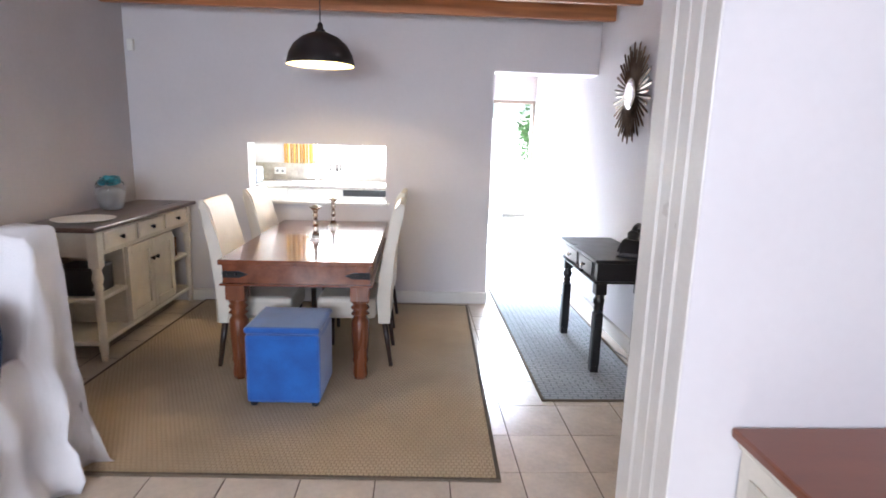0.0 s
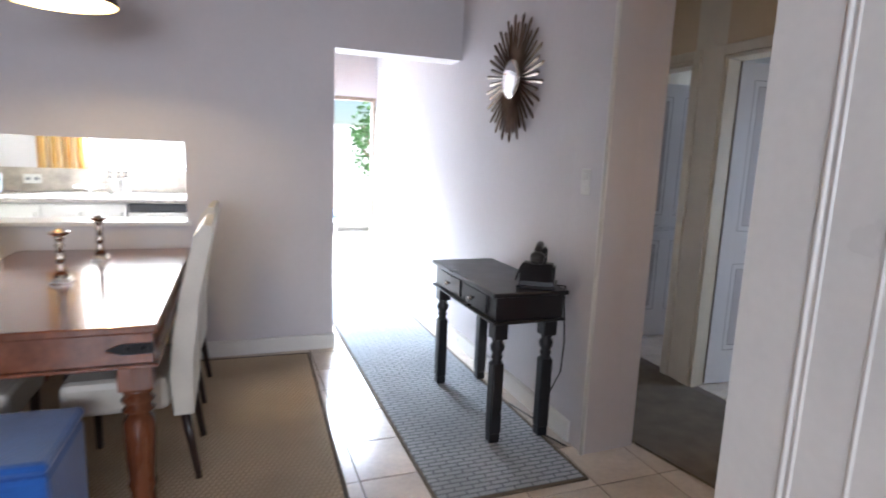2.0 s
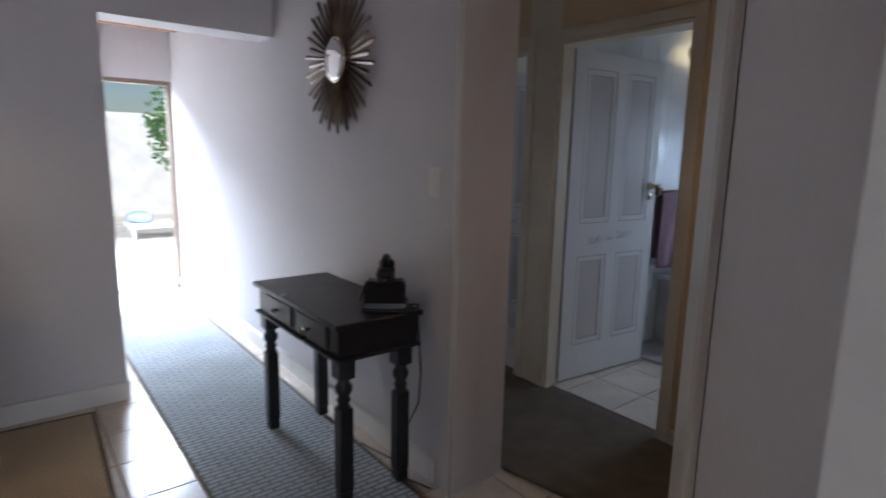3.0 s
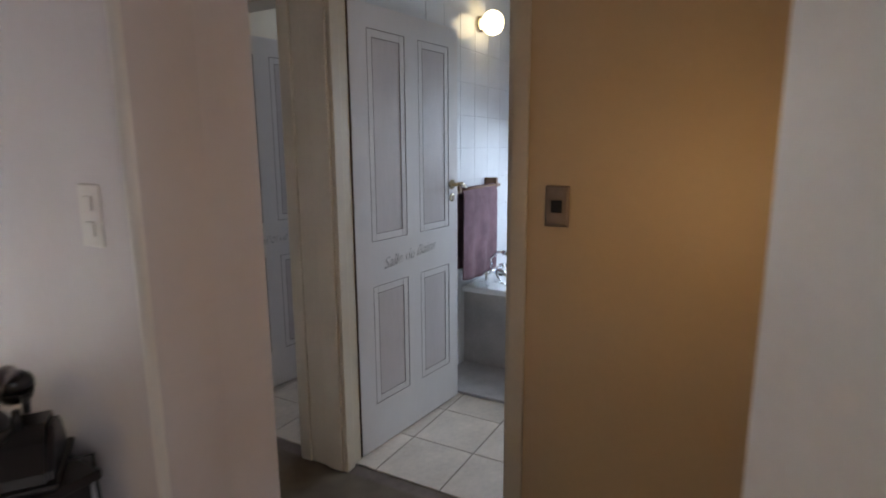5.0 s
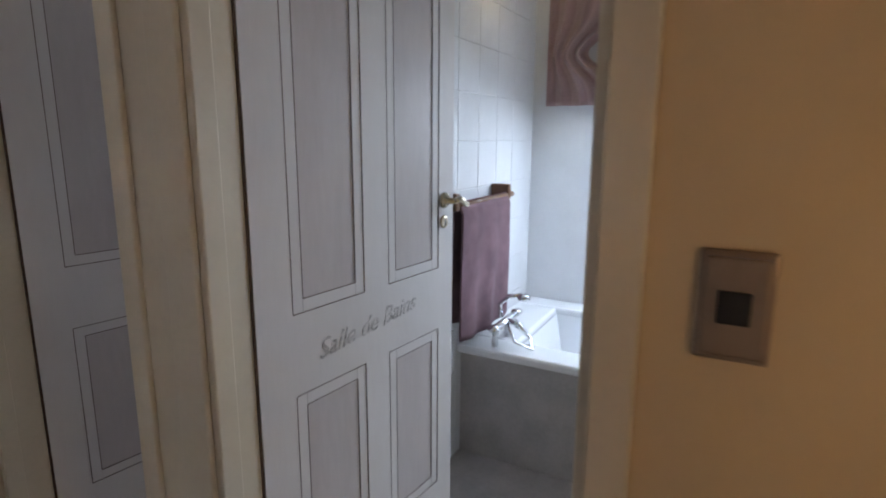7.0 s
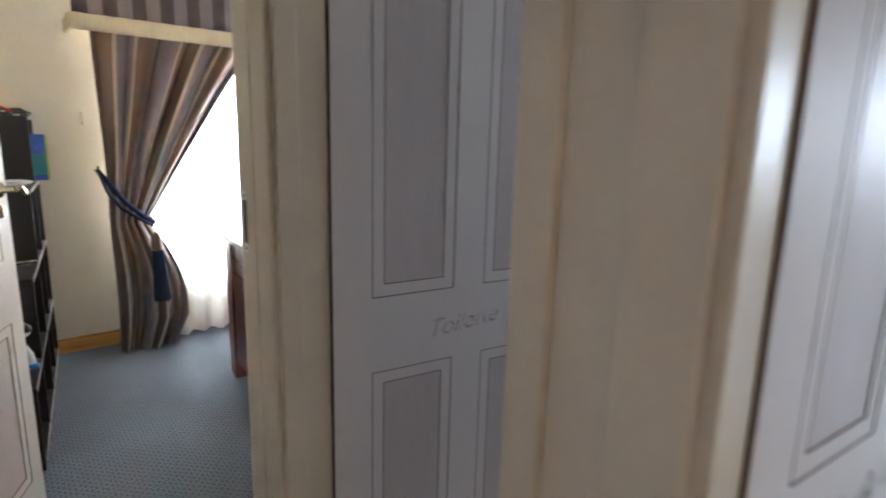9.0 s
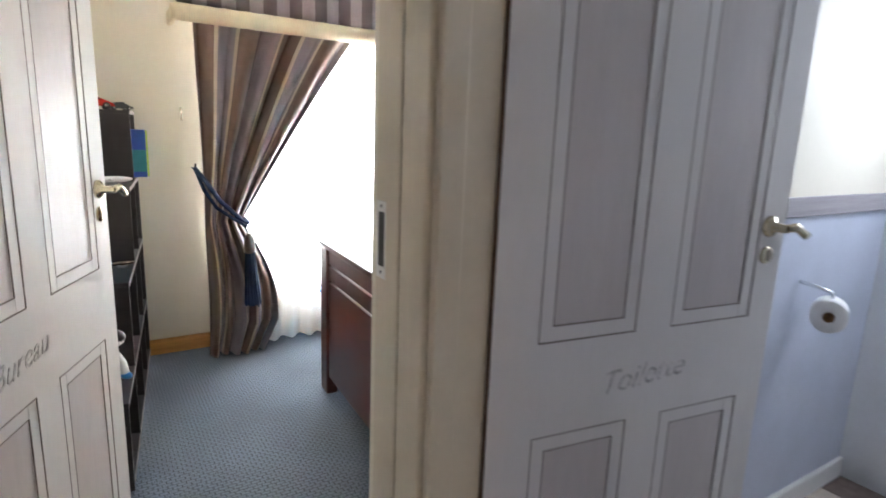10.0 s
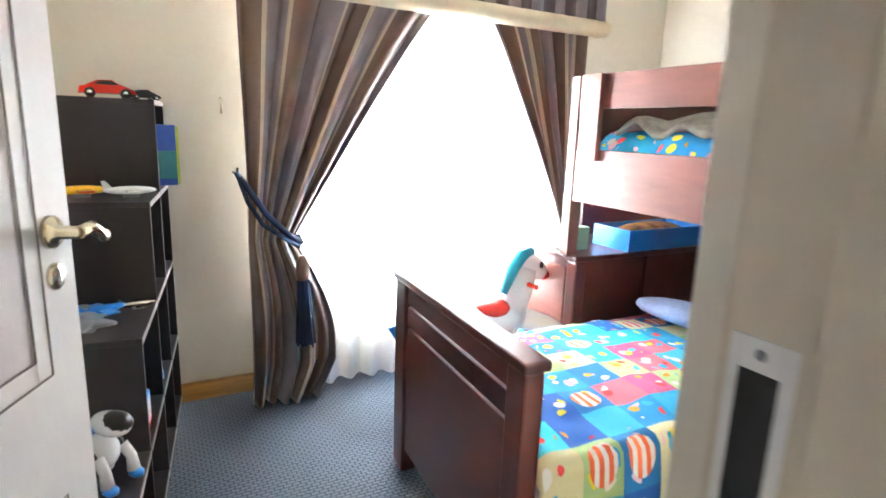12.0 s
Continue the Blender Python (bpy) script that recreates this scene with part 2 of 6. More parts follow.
M_CARPET_B = mat("brown_passage_carpet", (0.15, 0.115, 0.08), 0.98, vary=0.12, scale=8, fine=250, bump=0.8)
M_CARPET = weave("blue_grey_loop_carpet", (0.13, 0.155, 0.19), (0.025, 0.033, 0.045), 0.034, 0.018)
M_BIND = mat("dark_rug_binding", (0.13, 0.10, 0.07), 0.9, vary=0.1, fine=200, bump=0.5)
M_SHEESHAM = mat("red_brown_polished_table_wood", (0.18, 0.052, 0.022), 0.2, vary=0.15, scale=4, fine=18, bump=0, stretch=(3, 0.3, 3), coat=0.35)
M_LEGWOOD = mat("turned_red_brown_wood", (0.18, 0.055, 0.022), 0.28, vary=0.18, scale=5, fine=24, bump=0, stretch=(3, 3, 0.3), coat=0.25)
M_DARKLEG = mat("dark_brown_chair_leg", (0.03, 0.016, 0.012), 0.35, vary=0.2)
M_BLACK = mat("black_stained_wood", (0.012, 0.011, 0.013), 0.3, vary=0.1, scale=8, bump=0.02, coat=0.0)
M_IRON = mat("dark_iron_strap", (0.02, 0.018, 0.018), 0.45, 0.7, vary=0.2)
M_LEATHER = mat("cream_leather", (0.70, 0.65, 0.56), 0.42, vary=0.05, scale=5, fine=120, bump=0.25, bump_scale=90)
M_POUF = mat("royal_blue_velvet", (0.012, 0.105, 0.40), 0.85, vary=0.22, scale=6, fine=120, bump=0.3, sheen=0.6, second=(0.008, 0.075, 0.32))
M_NAVY = mat("navy_linen", (0.012, 0.03, 0.085), 0.9, vary=0.15, fine=200, bump=0.4)
M_THROW = mat("white_cotton_throw", (0.72, 0.71, 0.73), 0.92, vary=0.04, scale=5, fine=300, bump=0.4, bump_scale=160)
M_CREAMWOOD = mat("cream_painted_wood", (0.70, 0.65, 0.56), 0.45, vary=0.05, scale=7, bump=0.08)
# darker copy of the cream: recess shade put into the colour; also chair seams
M_CREAMDARK = mat("cream_recess_shade", (0.60, 0.55, 0.46), 0.5, vary=0.05, scale=7)
M_SBTOP = mat("dark_walnut_top", (0.07, 0.035, 0.024), 0.3, vary=0.1, scale=4, bump=0, stretch=(3, 0.3, 3), coat=0.1)
M_REDTOP = mat("red_brown_cabinet_top", (0.20, 0.062, 0.03), 0.3, vary=0.08, scale=4, bump=0, stretch=(0.4, 3, 3), coat=0.1)
M_KNOB = mat("dark_bronze_knob", (0.02, 0.016, 0.014), 0.35, 0.8)
M_SILVER = mat("antique_silver", (0.55, 0.50, 0.44), 0.22, 1.0, vary=0.2, scale=30, bump=0.1)
M_CHROME = mat("polished_chrome", (0.75, 0.76, 0.78), 0.08, 1.0, vary=0.02)
M_BRASSY = mat("satin_nickel_handle", (0.66, 0.58, 0.44), 0.18, 1.0, vary=0.05)
M_RAY = mat("bronze_mirror_ray", (0.17, 0.125, 0.095), 0.32, 0.85, vary=0.25, scale=10)
M_MIRROR = mat("mirror_silver", (0.9, 0.9, 0.9), 0.02, 1.0, vary=0.0, bump=0)
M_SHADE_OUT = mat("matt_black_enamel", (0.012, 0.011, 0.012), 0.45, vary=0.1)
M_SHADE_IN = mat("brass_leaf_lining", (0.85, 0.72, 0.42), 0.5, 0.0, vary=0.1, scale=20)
M_BULB = mat("lit_warm_bulb", (1, 0.9, 0.7), 0.4, vary=0, bump=0, emit=((1, 0.78, 0.4), 14))
M_GLOBE = mat("lit_glass_globe", (1, 0.92, 0.75), 0.3, vary=0, bump=0, emit=((1, 0.82, 0.48), 5))
M_PLASTIC = mat("black_plastic", (0.012, 0.012, 0.014), 0.3, vary=0.1)
M_WHITEPL = mat("white_plastic", (0.78, 0.77, 0.74), 0.3, vary=0.02, bump=0)
M_PLATE = mat("bronze_switch_plate", (0.30, 0.23, 0.18), 0.35, 0.6, vary=0.06, scale=20)
M_TOWEL = mat("mauve_terry_towel", (0.20, 0.115, 0.135), 0.97, vary=0.12, scale=10, fine=300, bump=0.9, bump_scale=260)
M_WALNUT = mat("walnut_rail", (0.16, 0.07, 0.03), 0.4, vary=0.2)
M_WTILE = mat("white_glazed_wall_tile", (0.76, 0.77, 0.79), 0.12, vary=0.02, scale=6, bump=0.03, per_object=0.03)
M_TUBGREY = mat("grey_tiled_bath_panel", (0.46, 0.44, 0.44), 0.4, vary=0.08, scale=7)
M_ENAMEL = mat("white_bath_enamel", (0.82, 0.83, 0.85), 0.1, vary=0.01, bump=0)
M_BLUEWALL = mat("pale_blue_grey_toilet_paint", (0.52, 0.55, 0.64), 0.4, vary=0.03)
M_DADO = mat("striped_grey_border", (0.34, 0.31, 0.32), 0.5, vary=0.12, stretch=(0.3, 1, 8))
M_PAPER = mat("white_tissue_paper", (0.8, 0.78, 0.76), 0.95, vary=0.03)
M_MAHOG = mat("mahogany_bed_wood", (0.115, 0.032, 0.026), 0.32, vary=0.1, scale=4, fine=16, bump=0, stretch=(3, 0.4, 2), coat=0.1)
M_MAHOGL = mat("lighter_mahogany_panel", (0.24, 0.085, 0.06), 0.35, vary=0.1, scale=4, fine=16, bump=0, stretch=(3, 0.4, 3), coat=0.15)
M_ESPRESSO = mat("espresso_shelf_board", (0.017, 0.011, 0.013), 0.5, vary=0.1, scale=6, stretch=(1, 1, 0.3))
M_EDGE = mat("pale_worn_shelf_edge", (0.23, 0.19, 0.18), 0.4, vary=0.15)
M_DUVET = patchwork("patchwork_print_cotton")
M_BLANKET = mat("grey_beige_blanket", (0.42, 0.38, 0.31), 0.95, vary=0.2, scale=14, fine=160, bump=0.5)
M_PELMET = mat("cream_padded_pelmet", (0.74, 0.64, 0.45), 0.7, vary=0.04, scale=6)
BROWN, GREY, THIN, PLUM = (0.18, 0.11, 0.082), (0.29, 0.24, 0.255), (0.58, 0.48, 0.36), (0.10, 0.07, 0.075)
M_CURTAIN = striped("taupe_striped_satin", [(0, BROWN), (0.24, THIN), (0.27, GREY), (0.5, THIN), (0.53, BROWN), (0.72, PLUM), (0.76, GREY), (0.97, THIN)], 1.9, 0.4, 0.12)
M_VALANCE = striped("plum_striped_valance", [(0, PLUM), (0.5, GREY)], 14, 0.5)
M_KCURT = striped("orange_striped_kitchen_cotton", [(0, (0.75, 0.4, 0.08)), (0.22, (0.8, 0.68, 0.4)), (0.4, (0.35, 0.14, 0.05)), (0.5, (0.8, 0.5, 0.12)), (0.75, (0.85, 0.75, 0.5)), (0.9, (0.4, 0.18, 0.06))], 5, 0.8, 0.35)
M_SHEER = striped("white_sheer_voile", [(0, (0.85, 0.85, 0.84))], 1, 0.9, 0.7)
M_PINKCURT = striped("pink_bathroom_cloth", [(0, (0.42, 0.28, 0.28)), (0.5, (0.48, 0.34, 0.33))], 5, 0.8, 0.3)
M_GLASS = glass("clear_window_glass")
M_FROST = glass("frosted_glass", 0.7)
M_CLEAR = glass("clear_jar_glass", 0.02, (0.95, 0.98, 1))
M_TEALCLOTH = mat("teal_fabric_tuft", (0.05, 0.32, 0.42), 0.8, vary=0.3, scale=30)
M_GRANITE = mat("speckled_grey_worktop", (0.48, 0.44, 0.40), 0.25, vary=0.2, scale=30, fine=200)
M_SPLASH = mat("beige_stone_splashback", (0.46, 0.40, 0.34), 0.4, vary=0.15, scale=9)
M_PAVE = mat("pale_concrete_paving", (0.55, 0.52, 0.47), 0.85, vary=0.1, scale=3, fine=60, bump=0.3)
M_RENDER = mat("white_rendered_garden_wall", (0.78, 0.76, 0.72), 0.8, vary=0.05, scale=3)
M_LEAF = mat("green_leaf", (0.05, 0.13, 0.03), 0.5, vary=0.35, scale=9)
M_BARK = mat("brown_bark", (0.12, 0.08, 0.05), 0.9, vary=0.3, scale=20, bump=0.8)
M_RED = mat("glossy_red_plastic", (0.62, 0.03, 0.02), 0.2, vary=0.05, coat=0.4)
M_YELLOW = mat("yellow_plastic", (0.75, 0.48, 0.02), 0.3, vary=0.05)
M_TOYBLUE = mat("bright_blue_plastic", (0.015, 0.2, 0.62), 0.3, vary=0.06)
M_TEAL = mat("turquoise_plastic", (0.02, 0.42, 0.55), 0.3, vary=0.06)
M_TOYWHITE = mat("white_toy_plastic", (0.78, 0.78, 0.78), 0.22, vary=0.02, bump=0)
M_TOYGREY = mat("grey_toy_plastic", (0.25, 0.26, 0.27), 0.35, vary=0.1)
M_GREEN = mat("green_plastic", (0.12, 0.42, 0.12), 0.35, vary=0.08)
M_MINT = mat("pale_green_box", (0.35, 0.55, 0.38), 0.5, vary=0.05)
M_BOOKBLUE = mat("blue_book_cover", (0.02, 0.1, 0.5), 0.3, vary=0.1)
M_BOOKTEAL = mat("sea_green_book_band", (0.02, 0.25, 0.3), 0.3, vary=0.1)
M_LIME = mat("lime_book_edge", (0.5, 0.6, 0.06), 0.4, vary=0.05)
M_FUR = mat("tawny_plush_fur", (0.28, 0.13, 0.04), 0.98, vary=0.4, scale=25, fine=120, bump=0.8)
M_PALEBLUE = mat("pale_blue_pillow_cotton", (0.32, 0.42, 0.66), 0.9, vary=0.12, scale=8)
M_CARPAINT = mat("white_car_paint", (0.75, 0.75, 0.76), 0.2, vary=0.01, bump=0, coat=0.6)
M_RUBBER = mat("black_tyre_rubber", (0.02, 0.02, 0.022), 0.8, vary=0.1)


# ---- building helpers ----
def box(bm, x0, x1, y0, y1, z0, z1, bevel=0.0, m=None):
    vs = [bm.verts.new((x, y, z)) for z in (z0, z1) for y in (y0, y1) for x in (x0, x1)]
    fs = [bm.faces.new([vs[i] for i in q]) for q in ((0, 2, 3, 1), (4, 5, 7, 6), (0, 1, 5, 4), (1, 3, 7, 5), (3, 2, 6, 7), (2, 0, 4, 6))]
    if bevel:
        es = list({e for f in fs for e in f.edges})
        r = bmesh.ops.bevel(bm, geom=es, offset=bevel, segments=2, affect="EDGES", profile=0.5)
        vs = list({v for f in r["faces"] for v in f.verts} | {v for v in vs if v.is_valid})
    if m is not None:
        bmesh.ops.transform(bm, matrix=m, verts=[v for v in vs if v.is_valid])
    return bm


def boxed(x0, x1, y0, y1, z0, z1, bevel=0.0, m=None):
    return box(bmesh.new(), x0, x1, y0, y1, z0, z1, bevel, m)


def lathe(profile, segs=20, m=None, bm=None):
    """A turned body from (radius, height) pairs, closed at both ends."""
    bm = bm or bmesh.new()
    rings = []
    for r, z in profile:
        rings.append([bm.verts.new(Vector((r * math.cos(2 * math.pi * i / segs), r * math.sin(2 * math.pi * i / segs), z))) for i in range(segs)])
    for a, b in zip(rings, rings[1:]):
        for i in range(segs):
            bm.faces.new((a[i], a[(i + 1) % segs], b[(i + 1) % segs], b[i]))
    bm.faces.new(rings[0][::-1])
    bm.faces.new(rings[-1])
    for f in bm.faces:
        f.smooth = True
    if m is not None:
        bmesh.ops.transform(bm, matrix=m, verts=[v for r in rings for v in r])
    return bm


def tube(points, radius, segs=8, bm=None):
    """A round bar along a line of points; the radius may be one number or one a point."""
    bm = bm or bmesh.new()
    pts = [Vector(p) for p in points]
    radii = radius if isinstance(radius, (list, tuple)) else [radius] * len(pts)
    rings = []
    side = None
    for i, p in enumerate(pts):
        d = (pts[min(i + 1, len(pts) - 1)] - pts[max(i - 1, 0)]).normalized()
        if side is None:
            side = d.orthogonal().normalized()
        side = (side - d * side.dot(d)).normalized()
        up = d.cross(side)
        rings.append([bm.verts.new(p + radii[i] * (math.cos(a) * side + math.sin(a) * up)) for a in (2 * math.pi * k / segs for k in range(segs))])
    for a, b in zip(rings, rings[1:]):
        for i in range(segs):
            bm.faces.new((a[i], a[(i + 1) % segs], b[(i + 1) % segs], b[i])).smooth = True
    bm.faces.new(rings[0][::-1])
    bm.faces.new(rings[-1])
    return bm


def blob(centre, radii, bm=None, segs=16, turn=None, power=1.0):
    """A rounded body; power under 1 makes it squarer."""
    bm = bm or bmesh.new()
    r = bmesh.ops.create_uvsphere(bm, u_segments=segs, v_segments=max(6, segs // 2 + 2), radius=1)
    for v in r["verts"]:
        c = Vector([math.copysign(abs(k) ** power, k) * s for k, s in zip(v.co, radii)])
        if turn is not None:
            c = turn @ c
        v.co = c + Vector(centre)
        for f in v.link_faces:
            f.smooth = True
    return bm


def prism(outline, y0, y1, bm=None, bevel=0.0):
    """An outline in x and z, given depth from y0 to y1."""
    bm = bm or bmesh.new()
    a = [bm.verts.new((x, y0, z)) for x, z in outline]
    b = [bm.verts.new((x, y1, z)) for x, z in outline]
    fs = [bm.faces.new(a), bm.faces.new(b[::-1])]
    k = len(a)
    for i in range(k):
        fs.append(bm.faces.new((a[(i + 1) % k], a[i], b[i], b[(i + 1) % k])))
    if bevel:
        bmesh.ops.bevel(bm, geom=list({e for f in fs[:2] for e in f.edges}), offset=bevel, segments=2, affect="EDGES")
    return bm


def cloth(fn, nu, nv, thick=0.004, bm=None):
    """A cloth from a function of u and v that gives places, with u and v kept as its pattern."""
    bm = bm or bmesh.new()
    uv = bm.loops.layers.uv.verify()
    grid = [[bm.verts.new(fn(i / nu, j / nv)) for i in range(nu + 1)] for j in range(nv + 1)]
    faces = []
    for j in range(nv):
        for i in range(nu):
            f = bm.faces.new((grid[j][i], grid[j][i + 1], grid[j + 1][i + 1], grid[j + 1][i]))
            f.smooth = True
            for lp, (a, b) in zip(f.loops, ((i, j), (i + 1, j), (i + 1, j + 1), (i, j + 1))):
                lp[uv].uv = (a / nu, b / nv)
            faces.append(f)
    if thick:
        bm.normal_update()
        bmesh.ops.solidify(bm, geom=faces, thickness=thick)
    return bm


def finish(ob_name, bm, material):
    me = bpy.data.meshes.new(ob_name)
    bmesh.ops.recalc_face_normals(bm, faces=bm.faces[:])
    bm.to_mesh(me)
    bm.free()
    me.materials.append(material)
    return new(ob_name, me)


def part(name, bm, material, parent, label=""):
    ob = finish(name, bm, material)
    ob.parent = parent
    if label:
        tagged(ob, label)
    return ob


def thing(name, label, category, m=None, group=""):
    ob = new(name)
    ob.empty_display_size = 0.1
    if m is not None:
        ob.matrix_world = m
    return tagged(ob, label, category, group)


def setting(name, bm, material, label):
    return tagged(finish(name, bm, material), label, kind="structure", category=name.split("_")[0])


def solid(name, label, category, bm, material, m=None, group=""):
    ob = finish(name, bm, material)
    if m is not None:
        ob.matrix_world = m
    return tagged(ob, label, category, group)


# ---- floors ----
ground = setting("ground", boxed(-400, 400, -400, 400, -0.6, -0.12), M_PAVE, "pale concrete ground reaching to the horizon")
floor = setting("floor", boxed(-3.4, 5.6, -2.6, 7.98, -0.12, -0.006), M_GROUT, "dark grout bed under the tiled floor")
setting("carpet_passage_edge", boxed(1.649, 1.698, 3.34, 4.944, -0.004, 0.008), M_CARPET_B, "brown cut-pile carpet along the passage wall")
setting("carpet_bedroom", boxed(1.80, 5.4, 5.06, 7.75, -0.004, 0.01), M_CARPET, "blue-grey ribbed loop carpet in the bedroom")
setting("bedroom_threshold", boxed(1.72, 2.50, 4.946, 5.058, -0.004, 0.011), M_CARPET, "blue-grey carpet under the bedroom door")

# ---- walls ----
# dining room
bm = bmesh.new()
YB, YB2 = 5.14, 5.36
box(bm, -2.85, -1.71, YB, YB2, 0, 2.66)
box(bm, -1.71, -0.50, YB, YB2, 0, 0.90)
box(bm, -1.71, -0.50, YB, YB2, 1.432, 2.66)
box(bm, -0.50, 0.44, YB, YB2, 0, 2.66)
box(bm, 0.44, 1.36, YB, YB2, 2.10, 2.66)
wall_dining_north = setting("wall_dining_north", bm, M_WALL, "off-white plastered wall with a serving hatch")
setting("hatch_sill", boxed(-1.74, -0.47, YB - 0.03, YB2 + 0.02, 0.90, 0.925, 0.006), M_TRIM, "white ledge of the serving hatch")


def upright(plan, z0, z1):
    """A wall of a given plan, from z0 to z1."""
    bm = bmesh.new()
    a = [bm.verts.new((x, y, z0)) for x, y in plan]
    b = [bm.verts.new((x, y, z1)) for x, y in plan]
    bm.faces.new(a[::-1])
    bm.faces.new(b)
    for i in range(len(a)):
        k = (i + 1) % len(a)
        bm.faces.new((a[i], a[k], b[k], b[i]))
    return bm


setting("carpet_passage", upright([(1.70, 3.33), (1.885, 2.30), (2.505, 2.26), (2.505, 4.944), (1.70, 4.944)], -0.004, 0.008), M_CARPET_B, "brown cut-pile carpet in the dim passage")
setting("threshold_strip", upright([(1.67, 3.33), (1.855, 2.33), (1.884, 2.33), (1.699, 3.33)], -0.004, 0.012), M_BIND, "dark carpet strip at the passage threshold")
bm = upright([(1.345, 3.315), (1.50, 3.315), (1.50, 7.75), (1.36, 7.75), (1.36, 3.60)], 0, 2.66)
setting("wall_dining_east", bm, M_WALL, "off-white plastered wall behind the black console table")
bm = upright([(1.50, 3.315), (1.648, 3.325), (1.648, 5.16), (1.60, 5.16), (1.60, 7.75), (1.50, 7.75)], 0, 2.66)
setting("wall_passage_west", bm, M_WALL, "off-white plastered pier beside the passage")
setting("trim_pier", tube([(1.343, 3.317, 0.0), (1.343, 3.317, 2.6)], 0.012), M_TRIM, "slim rounded corner bead on the pier")
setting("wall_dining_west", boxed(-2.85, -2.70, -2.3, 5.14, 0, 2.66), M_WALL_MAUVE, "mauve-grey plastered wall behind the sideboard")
setting("wall_living_south", boxed(-2.85, 2.62, -2.45, -2.30, 0, 2.66), M_WALL, "off-white plastered living room wall")
setting("wall_living_east", boxed(2.51, 2.66, -2.3, 1.97, 0, 2.66), M_WALL, "off-white plastered living room wall")
setting("wall_partition", upright([(0.487, 1.464), (2.51, 1.464), (2.51, 2.24), (1.262, 2.319), (0.495, 1.811)], 0, 2.66), M_WALL, "thick white partition between living room and passage")
bm = boxed(0.480, 0.486, 1.462, 1.808, 0, 2.66, 0.002)
for y, r in ((1.706, 0.005), (1.694, 0.004), (1.623, 0.004), (1.556, 0.005), (1.544, 0.004)):
    tube([(0.482, y, 0.0), (0.482, y, 2.65)], r, 8, bm)
setting("trim_partition_end", bm, M_TRIM, "white moulded jamb board with rounded ridges")
# casing on the slanting face, in its own axes: x along the wall towards the passage
slant = pose(1.262, 2.319, 0, 0, 0, math.degrees(math.atan2(0.508, 0.767)))
bm = boxed(-0.31, -0.002, 0.001, 0.013, 0, 2.66, 0.003)
for x, r in ((-0.302, 0.008), (-0.282, 0.007), (-0.250, 0.006)):
    tube([(x, 0.013, 0.0), (x, 0.013, 2.65)], r, 8, bm)
bmesh.ops.transform(bm, matrix=slant, verts=bm.verts[:])
setting("trim_passage_casing", bm, M_TRIM, "white moulded casing at the passage entrance")

# entrance hall and kitchen
bm = boxed(-0.24, -0.12, 5.36, 7.75, 0, 2.66)
setting("wall_hall_west", bm, M_WALL, "off-white plastered entrance hall wall")
bm = boxed(-2.6, 0.2, 7.75, 7.93, 0, 1.15)
box(bm, -2.6, -1.62, 7.75, 7.93, 1.15, 2.66)
box(bm, -0.35, 0.2, 7.75, 7.93, 1.15, 2.66)
box(bm, -1.62, -0.35, 7.75, 7.93, 2.05, 2.66)
box(bm, 0.2, 1.48, 7.75, 7.93, 2.05, 2.66)
setting("wall_house_front", bm, M_WALL, "off-white front wall with the open entrance doorway")
bm = boxed(0.2, 0.24, 7.76, 7.86, 0, 2.05, 0.004)
box(bm, 1.32, 1.36, 7.76, 7.86, 0, 2.05, 0.004)
box(bm, 0.24, 1.32, 7.76, 7.86, 2.01, 2.05, 0.004)
setting("door_1_frame", bm, M_PLATE, "dark varnished frame of the open front door")
setting("wall_kitchen_west", boxed(-2.6, -2.45, 5.36, 7.75, 0, 2.66), M_KITCHEN, "pale green kitchen wall under a lamp")

# passage, bathroom, toilet
bm = bmesh.new()
box(bm, 2.51, 2.65, 2.0, 3.055, 0, 2.5)
box(bm, 2.51, 2.65, 3.055, 3.845, 2.06, 2.5)
box(bm, 2.51, 2.65, 4.08, 4.845, 2.06, 2.5)
setting("wall_passage_east", bm, M_WALL_TAN, "beige painted passage wall beside the bathroom door")
setting("wall_door_pier", boxed(2.51, 2.65, 3.845, 4.08, 0, 2.5), M_FRAME, "cream pier between the bathroom and toilet doors")
setting("wall_corner_pier", boxed(2.51, 2.65, 4.845, 5.06, 0, 2.5), M_FRAME, "cream pier beside the bedroom door")
bm = boxed(1.649, 1.715, 4.945, 5.16, 0, 2.66)
box(bm, 1.715, 2.51, 4.945, 5.06, 2.06, 2.5)
setting("wall_passage_north", bm, M_WALL_TAN, "beige passage wall around the bedroom doorway")


